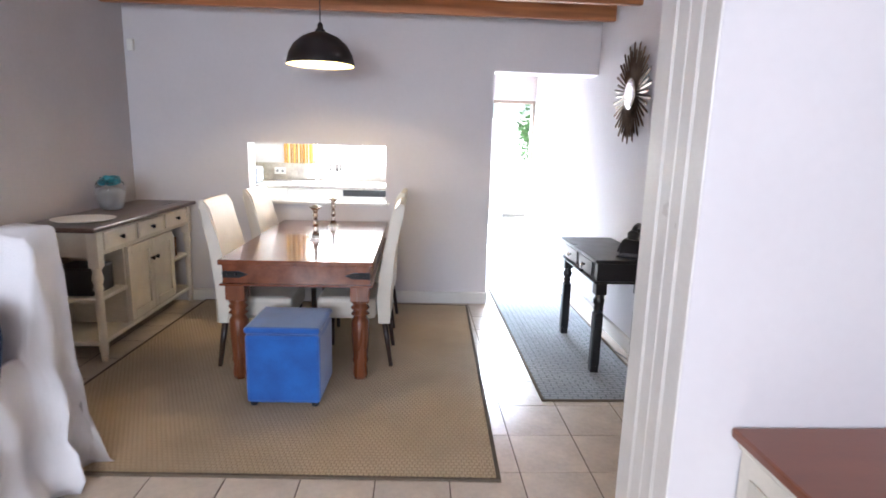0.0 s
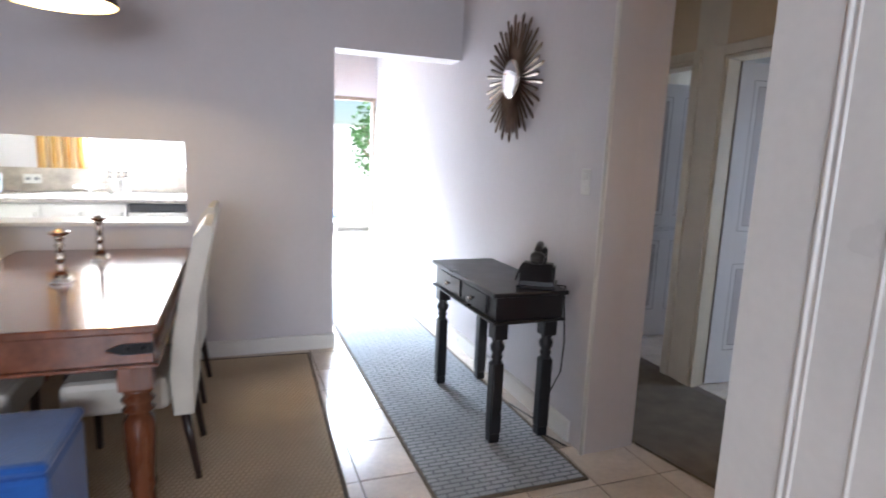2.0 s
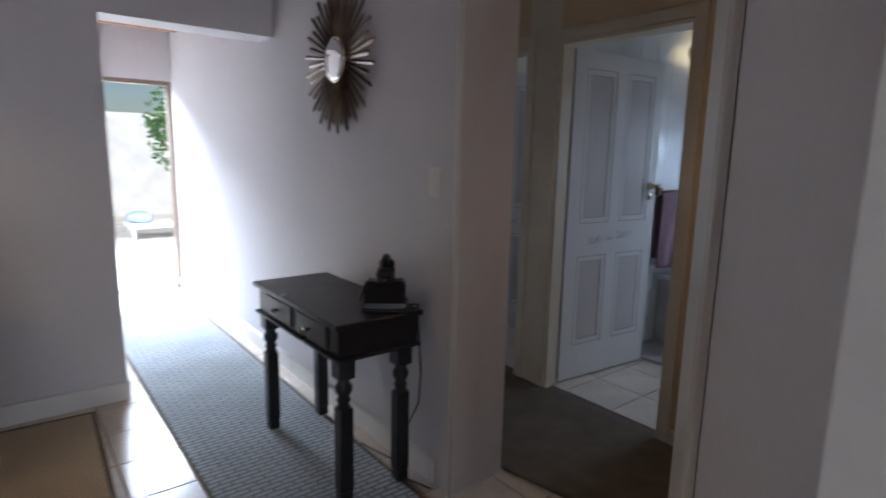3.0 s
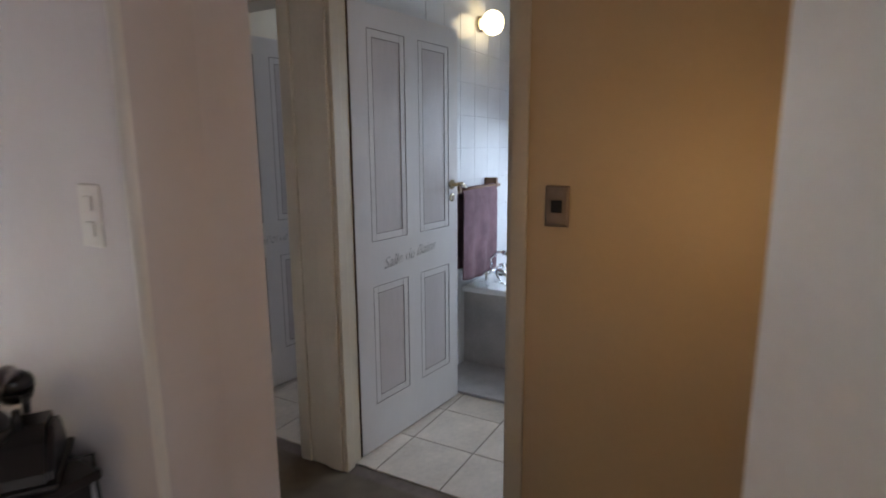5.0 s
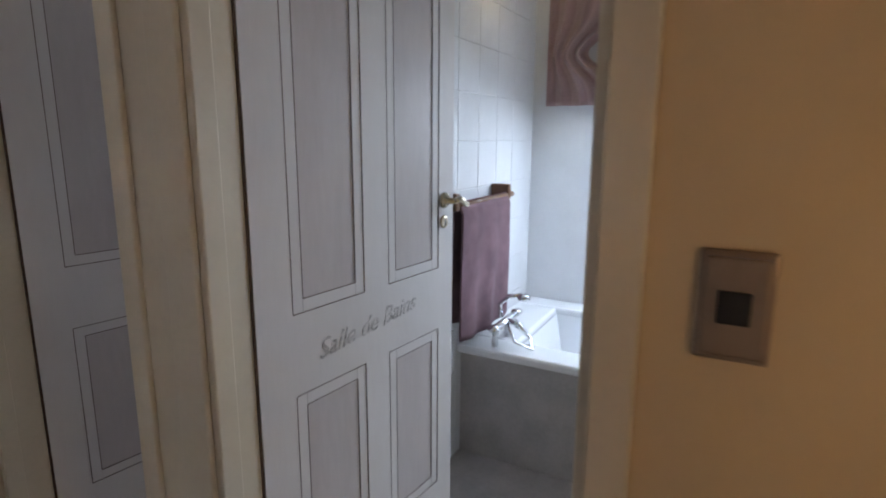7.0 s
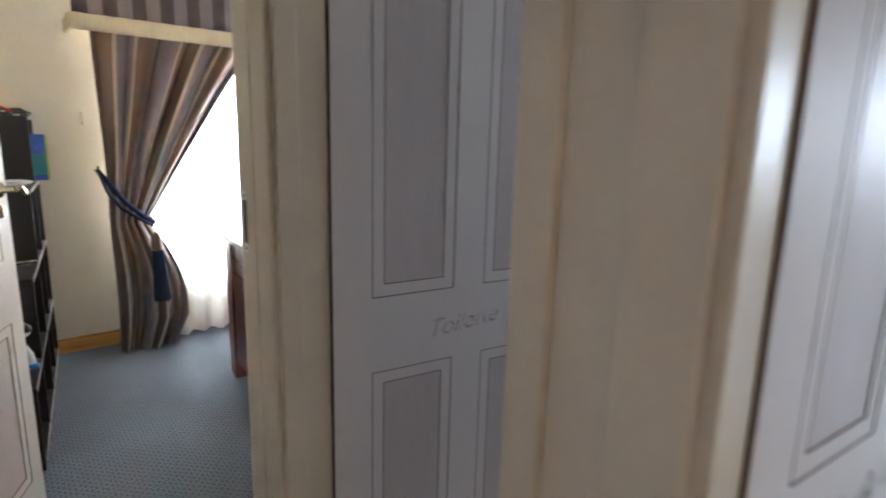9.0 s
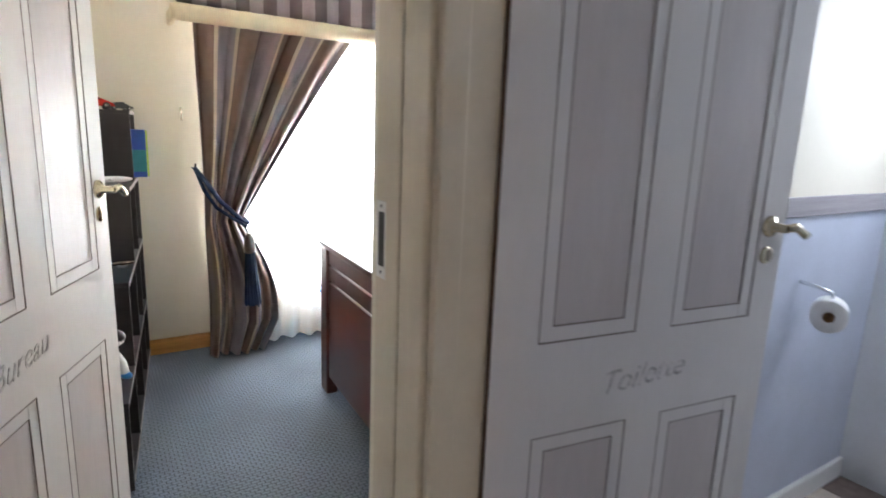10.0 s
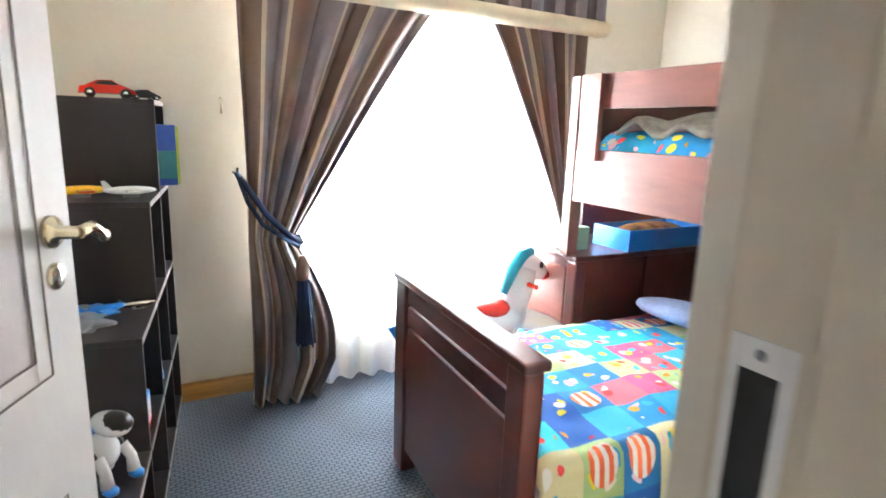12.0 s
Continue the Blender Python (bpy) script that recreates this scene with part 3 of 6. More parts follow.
def door_frame(name, along, a, b, face0, face1):
    """A rebated timber frame round a doorway; along names the axis of the opening's width."""
    bm = bmesh.new()

    def bar(p0, p1, q0, q1, z0, z1):
        if along == "y":
            box(bm, q0, q1, p0, p1, z0, z1, 0.004)
        else:
            box(bm, p0, p1, q0, q1, z0, z1, 0.004)

    for q0, q1 in ((face0 - 0.014, face0), (face1, face1 + 0.012)):
        bar(a - 0.055, a + 0.004, q0, q1, 0, 2.115)
        bar(b - 0.004, b + 0.085, q0, q1, 0, 2.115)
        bar(a + 0.004, b - 0.004, q0, q1, 2.056, 2.115)
    # the jamb is thick towards the passage and rebated where the leaf shuts
    cut = face0 + 0.055
    for p0, p1, r0, r1 in ((a, a + 0.022, a, a + 0.008), (b - 0.022, b, b - 0.008, b)):
        bar(p0, p1, face0 + 0.001, cut, 0, 2.055)
        bar(r0, r1, cut + 0.001, face1 - 0.001, 0, 2.055)
    bar(a + 0.022, b - 0.022, face0 + 0.001, face1 - 0.001, 2.034, 2.056)
    return setting(name, bm, M_FRAME, "cream gloss timber door frame")


door_frame("door_2_frame", "y", 3.055, 3.845, 2.51, 2.65)
door_frame("door_3_frame", "y", 4.08, 4.845, 2.51, 2.65)
door_frame("door_4_frame", "x", 1.715, 2.522, 4.945, 5.06)

setting("wall_bath_north", boxed(2.65, 4.75, 3.95, 4.08, 0, 2.5), M_WTILE, "white tiled wall between bathroom and toilet")
setting("wall_bath_south", boxed(2.65, 4.75, 1.85, 1.965, 0, 2.5), M_WTILE, "white tiled bathroom wall")
bm = boxed(4.75, 4.9, 1.85, 5.06, 0, 1.1)
box(bm, 4.75, 4.9, 1.85, 5.06, 2.0, 2.5)
box(bm, 4.75, 4.9, 1.85, 2.55, 1.1, 2.0)
box(bm, 4.75, 4.9, 3.45, 5.06, 1.1, 2.0)
setting("wall_bath_east", bm, M_WTILE, "white bathroom wall with a window")
setting("wall_toilet_north", boxed(2.65, 4.75, 4.97, 5.06, 0, 1.235), M_BLUEWALL, "pale blue-grey lower toilet wall")
setting("wall_toilet_upper", boxed(2.65, 4.75, 4.97, 5.06, 1.235, 2.5), M_WALL_CREAM, "cream upper toilet wall")
bm = boxed(2.66, 4.748, 4.955, 4.969, 1.195, 1.262, 0.003)
setting("trim_toilet_dado", bm, M_DADO, "grey striped border round the toilet wall")
setting("baseboard_toilet", boxed(2.66, 4.748, 4.95, 4.969, 0, 0.09, 0.004), M_TRIM, "white toilet skirting")

# bedroom
bm = boxed(1.65, 2.72, 7.75, 7.93, 0, 2.5)
box(bm, 4.42, 5.6, 7.75, 7.93, 0, 2.5)
box(bm, 2.72, 4.42, 7.75, 7.93, 0, 0.55)
box(bm, 2.72, 4.42, 7.75, 7.93, 2.1, 2.5)
setting("wall_bedroom_north", bm, M_WALL_CREAM, "cream bedroom wall with a wide window")
setting("wall_bedroom_west", boxed(1.69, 1.80, 5.16, 7.75, 0, 2.5), M_WALL_CREAM, "cream bedroom wall behind the stepped shelf")
setting("wall_bedroom_east", boxed(5.4, 5.6, 5.06, 7.75, 0, 2.5), M_WALL_CREAM, "cream bedroom wall behind the bunk")
setting("wall_bedroom_south", boxed(2.52, 5.4, 5.062, 5.1, 0, 2.5), M_WALL_CREAM, "cream bedroom wall beside the doorway")


# ---- skirtings ----
def skirting(name, x0, x1, y0, y1, material, label, h=0.1):
    bm = boxed(x0, x1, y0, y1, 0.0, h - 0.018, 0.002)
    dx, dy = x1 - x0, y1 - y0
    if dx > dy:
        tube([(x0, (y0 + y1) / 2, h - 0.014), (x1, (y0 + y1) / 2, h - 0.014)], (y1 - y0) / 2, 8, bm)
    else:
        tube([((x0 + x1) / 2, y0, h - 0.014), ((x0 + x1) / 2, y1, h - 0.014)], (x1 - x0) / 2, 8, bm)
    return setting(name, bm, material, label)


skirting("baseboard_dining", -2.70, 0.44, 5.12, 5.139, M_TRIM, "white moulded skirting board", 0.115)
skirting("baseboard_reveal", 0.441, 0.455, 5.14, 5.36, M_TRIM, "white moulded skirting in the hall opening", 0.115)
skirting("baseboard_hall", 1.338, 1.359, 3.44, 7.74, M_TRIM, "white moulded skirting along the hall wall", 0.115)
skirting("baseboard_west", -2.699, -2.68, -2.3, 5.12, M_TRIM, "white moulded skirting board", 0.115)
skirting("baseboard_passage", 2.492, 2.509, 2.02, 2.99, M_FRAME, "cream painted skirting in the passage", 0.09)
skirting("baseboard_bedroom", 1.80, 5.4, 7.728, 7.749, M_PINE, "golden pine bedroom skirting", 0.11)
skirting("baseboard_bedroom_west", 1.801, 1.82, 5.3, 7.728, M_PINE, "golden pine bedroom skirting", 0.11)

# ---- ceilings ----
setting("ceiling", boxed(-2.85, 1.69, -2.45, 7.93, 2.66, 2.76), M_CEIL, "white boarded ceiling above pine beams")
setting("ceiling_living", boxed(1.69, 2.66, -2.45, 1.965, 2.66, 2.76), M_CEIL, "white living room ceiling")
setting("ceiling_passage", boxed(1.69, 5.6, 1.966, 7.93, 2.5, 2.6), M_CEIL, "white low ceiling over passage and bedroom")
setting("ceiling_lobby_edge", boxed(1.48, 1.69, 1.966, 3.34, 2.5, 2.66), M_CEIL, "white ceiling edge at the passage")
for y in (4.82, 4.27, 3.72, 3.17, 2.62, 2.07, 1.52, 0.97, 0.42, -0.13, -0.68, -1.23, -1.78):
    tagged(finish("ceiling_beam", boxed(-2.70, 1.36 if y > 3.3 else 1.5, y - 0.028, y + 0.028, 2.48, 2.66, 0.006), M_BEAM), "varnished orange pine ceiling beam", "beam", "dining ceiling beams", "structure")
for y in (7.42, 6.87, 6.32, 5.77):
    tagged(finish("ceiling_beam", boxed(-0.12, 1.36, y - 0.028, y + 0.028, 2.46, 2.66, 0.006), M_BEAM), "varnished orange pine hall beam", "beam", "hall ceiling beams", "structure")


# ---- doors ----
def panel_door(name, label, text, m, width=0.785, text_x=0.24):
    """A four-panel leaf in its own plane: x from the hinge, the seen face towards -y, with lettering on the middle rail."""
    d = thing(name, label, "door", m)
    d["kind"] = "structure"
    W, H, T = width, 2.03, 0.038
    stile, mid = 0.085, 0.105
    pw = (W - 2 * stile - mid) / 2
    xs = ((stile, stile + pw), (stile + pw + mid, W - stile))
    zs = ((0.235, 0.805), (1.015, 1.93))
    bm = bmesh.new()
    # stiles and rails
    box(bm, -0.022, stile, 0, T, 0.012, H)
    box(bm, W - stile, W, 0, T, 0.012, H)
    box(bm, xs[0][1], xs[1][0], 0, T, 0.012, H)
    for x0, x1 in xs:
        box(bm, x0, x1, 0, T, 0.012, zs[0][0])
        box(bm, x0, x1, 0, T, zs[0][1], zs[1][0])
        box(bm, x0, x1, 0, T, zs[1][1], H)
    part("leaf", bm, M_DOOR, d)
    # added dark strip: the shaded gap between leaf and frame, as colour
    part("hinge_gap_shade", boxed(-0.028, -0.0225, 0.002, T - 0.002, 0.012, H), M_HINGE_SHADE, d, "dark strip painted as the hinge gap's shade")
    for x0, x1 in xs:
        for z0, z1 in zs:
            bm = bmesh.new()
            w = 0.034
            for a, b, c, e in ((x0, x0 + w, z0, z1), (x1 - w, x1, z0, z1), (x0 + w, x1 - w, z0, z0 + w), (x0 + w, x1 - w, z1 - w, z1)):
                box(bm, a, b, 0.0015, T - 0.0015, c, e, 0.001)
            mould = part("moulding", bm, M_DOOR, d)
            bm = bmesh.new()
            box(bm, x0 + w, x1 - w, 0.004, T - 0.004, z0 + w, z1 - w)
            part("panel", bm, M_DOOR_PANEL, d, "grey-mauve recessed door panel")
            bm = bmesh.new()
            g = 0.0014
            for i, (o, yy) in enumerate(((0.0, -0.0006), (w, 0.001))):
                a, b, c, e = x0 + o, x1 - o, z0 + o, z1 - o
                for p, q, r, s in ((a - g, a + g, c, e), (b - g, b + g, c, e), (a, b, c - g, c + g), (a, b, e - g, e + g)):
                    box(bm, p, q, yy, yy + 0.002, r, s)
            part("pinstripe", bm, M_LINE, d, "dark hairline round the panel")
    # handle sets on both faces
    for s in (-1, 1):
        y = 0 if s < 0 else T
        t = pose(W - 0.055, y, 1.235, 90 if s < 0 else -90, 0, 0)
        h = part("door_handle", lathe([(0.026, 0), (0.026, 0.006), (0.021, 0.011), (0.011, 0.014), (0.010, 0.045)], 20, t), M_BRASSY, d, "polished lever handle on a round rose")
        yy = y + s * 0.045
        lv = tube([(W - 0.052, yy, 1.236), (W - 0.085, yy + s * 0.004, 1.238), (W - 0.12, yy + s * 0.003, 1.228), (W - 0.15, yy, 1.222), (W - 0.165, yy, 1.226)], [0.010, 0.011, 0.0095, 0.010, 0.009], 10) if s > 0 else tube([(W - 0.058, yy, 1.236), (W - 0.03, yy - 0.004, 1.239), (W - 0.012, yy - 0.006, 1.228), (W + 0.008, yy - 0.003, 1.218), (W + 0.018, yy, 1.22)], [0.010, 0.011, 0.0095, 0.010, 0.009], 10)
        part("lever", lv, M_BRASSY, h)
        e = part("escutcheon", lathe([(0.022, 0), (0.022, 0.004), (0.018, 0.007)], 20, pose(W - 0.055, y, 1.165, 90 if s < 0 else -90)), M_BRASSY, d)
        part("keyhole", boxed(W - 0.058, W - 0.052, y + s * 0.0075 - 0.001, y + s * 0.0075 + 0.001, 1.152, 1.178), M_LINE, e)
    for z in (0.2, 1.02, 1.8):
        part("hinge", tube([(-0.006, T + 0.002, z - 0.045), (-0.006, T + 0.002, z + 0.045)], 0.006, 8), M_BRASSY, d)
    cu = bpy.data.curves.new("lettering", "FONT")
    cu.body, cu.size, cu.shear, cu.extrude = text, 0.088, 0.4, 0.0006
    tmp = new("lettering_source", cu)
    bpy.context.view_layer.update()
    me = bpy.data.meshes.new_from_object(tmp)
    bpy.data.objects.remove(tmp)
    me.materials.clear()
    me.materials.append(M_INK)
    word = new("lettering", me)
    word.parent = d
    word.matrix_local = pose(text_x, -0.0015, 0.875, 90, -5, 0)
    word.scale = (0.86, 0.86, 0.86)
    tagged(word, "faded grey painted script")
    return d


panel_door("door_2", "white four-panel bathroom door standing open", "Salle de Bains", pose(2.655, 3.828, 0, 0, 0, -5.5), 0.785, 0.16)
panel_door("door_3", "white four-panel toilet door standing open", "Toilette", pose(2.668, 4.824, 0, 0, 0, -8), 0.775, 0.25)
panel_door("door_4", "white four-panel bedroom door standing open", "Bureau", pose(1.745, 5.165, 0, 0, 0, 67.5), 0.80, 0.2)

# strike plate on the bedroom jamb
sp = thing("strike_plate", "worn white strike plate on the bedroom jamb", "strike plate")
bm = bmesh.new()
for a, b, c, e in ((5.012, 5.022, 1.125, 1.285), (5.05, 5.058, 1.125, 1.285), (5.022, 5.05, 1.125, 1.15), (5.022, 5.05, 1.262, 1.285)):
    box(bm, 2.509, 2.5135, a, b, c, e, 0.001)
part("plate", bm, M_WHITEPL, sp)
part("latch_hole", boxed(2.5098, 2.5135, 5.022, 5.05, 1.15, 1.262), M_PLASTIC, sp, "dark latch slot")
for z in (1.137, 1.274):
    part("screw", lathe([(0.004, 0), (0.003, 0.0015)], 10, pose(2.509, 5.036, z, 0, -90, 0)), M_TOYGREY, sp)

# ---- dining room things ----
def turned_leg(h, r, square=0.09):
    """A turned leg with a square block on top, rings and a tapered foot."""
    p = [(r * 0.78, 0), (r * 0.9, 0.03), (r * 0.8, 0.09), (r * 0.95, 0.12), (r * 0.85, 0.14), (r, h * 0.45), (r * 1.05, h * 0.62), (r * 0.72, h * 0.68), (r * 1.1, h * 0.70), (r * 0.78, h * 0.73), (r * 1.12, h * 0.765), (r * 0.8, h * 0.80), (r * 1.05, h * 0.82), (r * 1.0, h * 0.845)]
    bm = lathe(p, 18)
    s = square / 2
    box(bm, -s, s, -s, s, h * 0.845, h, 0.004)
    return bm


table = thing("dining_table", "polished red-brown wooden dining table with turned legs", "table", pose(0, 0, 0.012))
TX0, TX1, TY0, TY1 = -1.385, -0.475, 3.34, 5.02
part("tabletop", boxed(TX0, TX1, TY0, TY1, 0.712, 0.742, 0.006), M_SHEESHAM, table)
bm = bmesh.new()
box(bm, TX0 + 0.02, TX1 - 0.02, TY0 + 0.02, TY0 + 0.045, 0.602, 0.711)
box(bm, TX0 + 0.02, TX1 - 0.02, TY1 - 0.045, TY1 - 0.02, 0.602, 0.711)
box(bm, TX0 + 0.02, TX0 + 0.045, TY0 + 0.045, TY1 - 0.045, 0.602, 0.711)
box(bm, TX1 - 0.045, TX1 - 0.02, TY0 + 0.045, TY1 - 0.045, 0.602, 0.711)
part("apron", bm, M_SHEESHAM, table)
bm = bmesh.new()
box(bm, TX0 + 0.003, TX1 - 0.003, TY0 + 0.003, TY0 + 0.05, 0.588, 0.601, 0.004)
box(bm, TX0 + 0.003, TX1 - 0.003, TY1 - 0.05, TY1 - 0.003, 0.588, 0.601, 0.004)
box(bm, TX0 + 0.003, TX0 + 0.05, TY0 + 0.05, TY1 - 0.05, 0.588, 0.601, 0.004)
box(bm, TX1 - 0.05, TX1 - 0.003, TY0 + 0.05, TY1 - 0.05, 0.588, 0.601, 0.004)
part("apron_bead", bm, M_SHEESHAM, table)
for x in (TX0 + 0.085, TX1 - 0.085):
    for y in (TY0 + 0.085, TY1 - 0.085):
        bm = turned_leg(0.587, 0.053, 0.115)
        bmesh.ops.translate(bm, vec=(x, y, 0), verts=bm.verts[:])
        part("leg", bm, M_LEGWOOD, table)
for x, s in ((TX0 + 0.02, 1), (TX1 - 0.02, -1)):
    o = [(x, 0.635), (x + s * 0.10, 0.635), (x + s * 0.15, 0.655), (x + s * 0.10, 0.675), (x, 0.675)]
    part("corner_strap", prism(o if s > 0 else o[::-1], TY0 + 0.016, TY0 + 0.0195), M_IRON, table, "pointed dark iron strap")
    for k in (0.03, 0.08):
        part("stud", blob((x + s * k, TY0 + 0.015, 0.655), (0.008, 0.006, 0.008), segs=8), M_IRON, table)


table.scale = (1, 1, 1.027)


def dining_chair(m):
    """High-backed upholstered chair; it faces +x, its back at x = 0."""
    c = thing("dining_chair", "cream leather high-backed dining chair with dark legs", "chair", m, "chairs round the dining table")
    W = 0.45
    outline = [(0.0, 0.30), (0.075, 0.30), (0.085, 0.47), (0.07, 0.62), (0.035, 0.82), (-0.02, 1.04), (-0.055, 1.085), (-0.085, 1.08), (-0.085, 1.03), (-0.03, 0.78), (-0.005, 0.55)]
    bm = prism(outline, -W / 2, W / 2, bevel=0.014)
    part("backrest", bm, M_LEATHER, c)
    part("seat", boxed(0.088, 0.47, -W / 2, W / 2, 0.33, 0.475, 0.03), M_LEATHER, c)
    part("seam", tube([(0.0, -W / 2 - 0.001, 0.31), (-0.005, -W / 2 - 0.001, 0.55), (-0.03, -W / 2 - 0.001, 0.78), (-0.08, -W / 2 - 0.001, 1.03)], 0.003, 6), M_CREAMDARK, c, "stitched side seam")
    for x, dx in ((0.04, -0.05), (0.43, 0.0)):
        for y in (-W / 2 + 0.035, W / 2 - 0.035):
            bm = tube([(x + dx, y, 0), (x, y, 0.335)], [0.016, 0.024], 4)
            part("leg", bm, M_DARKLEG, c)
    return c


first = dining_chair(pose(-1.475, 3.78, 0.012))
copy_thing(first, pose(-1.43, 4.55, 0.012, 0, 0, -3))
copy_thing(first, pose(-0.385, 3.80, 0.012, 0, 0, 180))
copy_thing(first, pose(-0.39, 4.56, 0.012, 0, 0, 178))

pouf = thing("ottoman", "royal blue velvet cube ottoman by the table", "ottoman", pose(-0.94, 3.215, 0.012, 0, 0, -1.5))
bm = boxed(-0.205, 0.205, -0.2, 0.2, 0.02, 0.42, 0.022)
part("body", bm, M_POUF, pouf)
part("lid", boxed(-0.208, 0.208, -0.203, 0.203, 0.421, 0.462, 0.018), M_POUF, pouf)
for x in (-0.17, 0.17):
    for y in (-0.165, 0.165):
        part("foot", lathe([(0.02, 0), (0.024, 0.02)], 10, pose(x, y, 0)), M_PLASTIC, pouf)


def candlestick(m):
    c = thing("candlestick", "antique silver baluster candlestick on the table", "candlestick", m, "candlesticks")
    bm = boxed(-0.042, 0.042, -0.042, 0.042, 0, 0.014, 0.003)
    box(bm, -0.034, 0.034, -0.034, 0.034, 0.0145, 0.026, 0.004)
    part("base", bm, M_SILVER, c)
    part("stem", lathe([(0.03, 0.026), (0.016, 0.06), (0.019, 0.068), (0.012, 0.078), (0.017, 0.10), (0.021, 0.118), (0.012, 0.135), (0.016, 0.142), (0.013, 0.155), (0.02, 0.17), (0.014, 0.185), (0.019, 0.2), (0.022, 0.21)], 20), M_SILVER, c)
    part("drip_pan", lathe([(0.02, 0.211), (0.042, 0.225), (0.044, 0.232), (0.02, 0.234), (0.017, 0.245)], 20), M_SILVER, c)
    return c


cs = candlestick(pose(-0.945, 4.10, 0.774))
copy_thing(cs, pose(-0.90, 4.66, 0.774))

pend = thing("pendant_lamp", "black dome pendant lamp with a gold lining", "lamp", pose(-0.885, 4.05, 1.97))
outer = [(0.226, 0.0), (0.226, 0.012), (0.212, 0.07), (0.178, 0.13), (0.12, 0.18), (0.06, 0.205), (0.03, 0.215)]
bm = bmesh.new()
rings = [[bm.verts.new((r * math.cos(2 * math.pi * i / 40), r * math.sin(2 * math.pi * i / 40), z)) for i in range(40)] for r, z in outer]
for a, b in zip(rings, rings[1:]):
    for i in range(40):
        bm.faces.new((a[i], a[(i + 1) % 40], b[(i + 1) % 40], b[i])).smooth = True
part("shade", bm, M_SHADE_OUT, pend)
bm = bmesh.new()
rings = [[bm.verts.new(((r - 0.004) * math.cos(2 * math.pi * i / 40), (r - 0.004) * math.sin(2 * math.pi * i / 40), z + (0.0005 if k == 0 else -0.003))) for i in range(40)] for k, (r, z) in enumerate(outer)]
for a, b in zip(rings, rings[1:]):
    for i in range(40):
        bm.faces.new((a[i], b[i], b[(i + 1) % 40], a[(i + 1) % 40])).smooth = True
part("lining", bm, M_SHADE_IN, pend, "gold inner lining")
part("cap", lathe([(0.034, 0.212), (0.034, 0.222), (0.02, 0.235), (0.018, 0.262), (0.006, 0.275)], 20), M_SHADE_OUT, pend)
part("cord", tube([(0, 0, 0.27), (0, 0, 0.69)], 0.004, 6), M_PLASTIC, pend)
part("bulb", blob((0, 0, 0.15), (0.03, 0.03, 0.04)), M_BULB, pend, "lit warm bulb")

# sideboard
sb = thing("sideboard", "cream painted sideboard with a dark walnut top", "sideboard", pose(0, 0, 0.012))
SX0, SX1, SY0, SY1 = -2.67, -2.235, 3.62, 5.09
part("worktop", boxed(SX0, SX1 + 0.065, SY0 - 0.10, SY1 + 0.02, 0.872, 0.902, 0.008), M_SBTOP, sb)
bm = bmesh.new()
box(bm, SX0 + 0.02, SX1, SY0, SY1, 0.70, 0.871)
box(bm, SX0 + 0.02, SX0 + 0.035, SY0, SY1, 0.10, 0.70)
ya, yb = SY0 + 0.40, SY1 - 0.33
for y in (ya, yb):
    box(bm, SX0 + 0.036, SX1 - 0.03, y - 0.012, y + 0.012, 0.145, 0.699)
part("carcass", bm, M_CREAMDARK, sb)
part("shelf", boxed(SX0 + 0.036, SX1 - 0.005, SY0 + 0.005, SY1 - 0.005, 0.112, 0.142, 0.003), M_CREAMWOOD, sb)
part("shelf", boxed(SX0 + 0.037, SX1 - 0.01, SY0 + 0.005, ya - 0.013, 0.40, 0.425, 0.003), M_CREAMWOOD, sb)
part("shelf", boxed(SX0 + 0.037, SX1 - 0.01, yb + 0.013, SY1 - 0.005, 0.42, 0.442, 0.003), M_CREAMWOOD, sb)
for x in (SX0 + 0.045, SX1 - 0.012):
    for y in (SY0 + 0.03, SY1 - 0.03):
        bm = lathe([(0.018, 0), (0.026, 0.07), (0.03, 0.10), (0.024, 0.145), (0.026, 0.40), (0.022, 0.47), (0.032, 0.49), (0.024, 0.51), (0.034, 0.56), (0.025, 0.61), (0.034, 0.63)], 14, pose(x, y, 0))
        box(bm, x - 0.034, x + 0.034, y - 0.034, y + 0.034, 0.631, 0.874, 0.003)
        part("leg", bm, M_CREAMWOOD, sb)
for i in range(3):
    w = (SY1 - SY0 - 0.13) / 3
    y0 = SY0 + 0.07 + i * w
    dr = part("drawer_front", boxed(SX1, SX1 + 0.014, y0 + 0.03, y0 + w - 0.02, 0.73, 0.845, 0.004), M_CREAMWOOD, sb)
    part("knob", lathe([(0.007, 0), (0.007, 0.012), (0.016, 0.018), (0.015, 0.028), (0.006, 0.032)], 14, pose(SX1 + 0.014, y0 + w / 2, 0.79, 0, 90, 0)), M_KNOB, dr, "dark bronze knob")
ym = (ya + yb) / 2
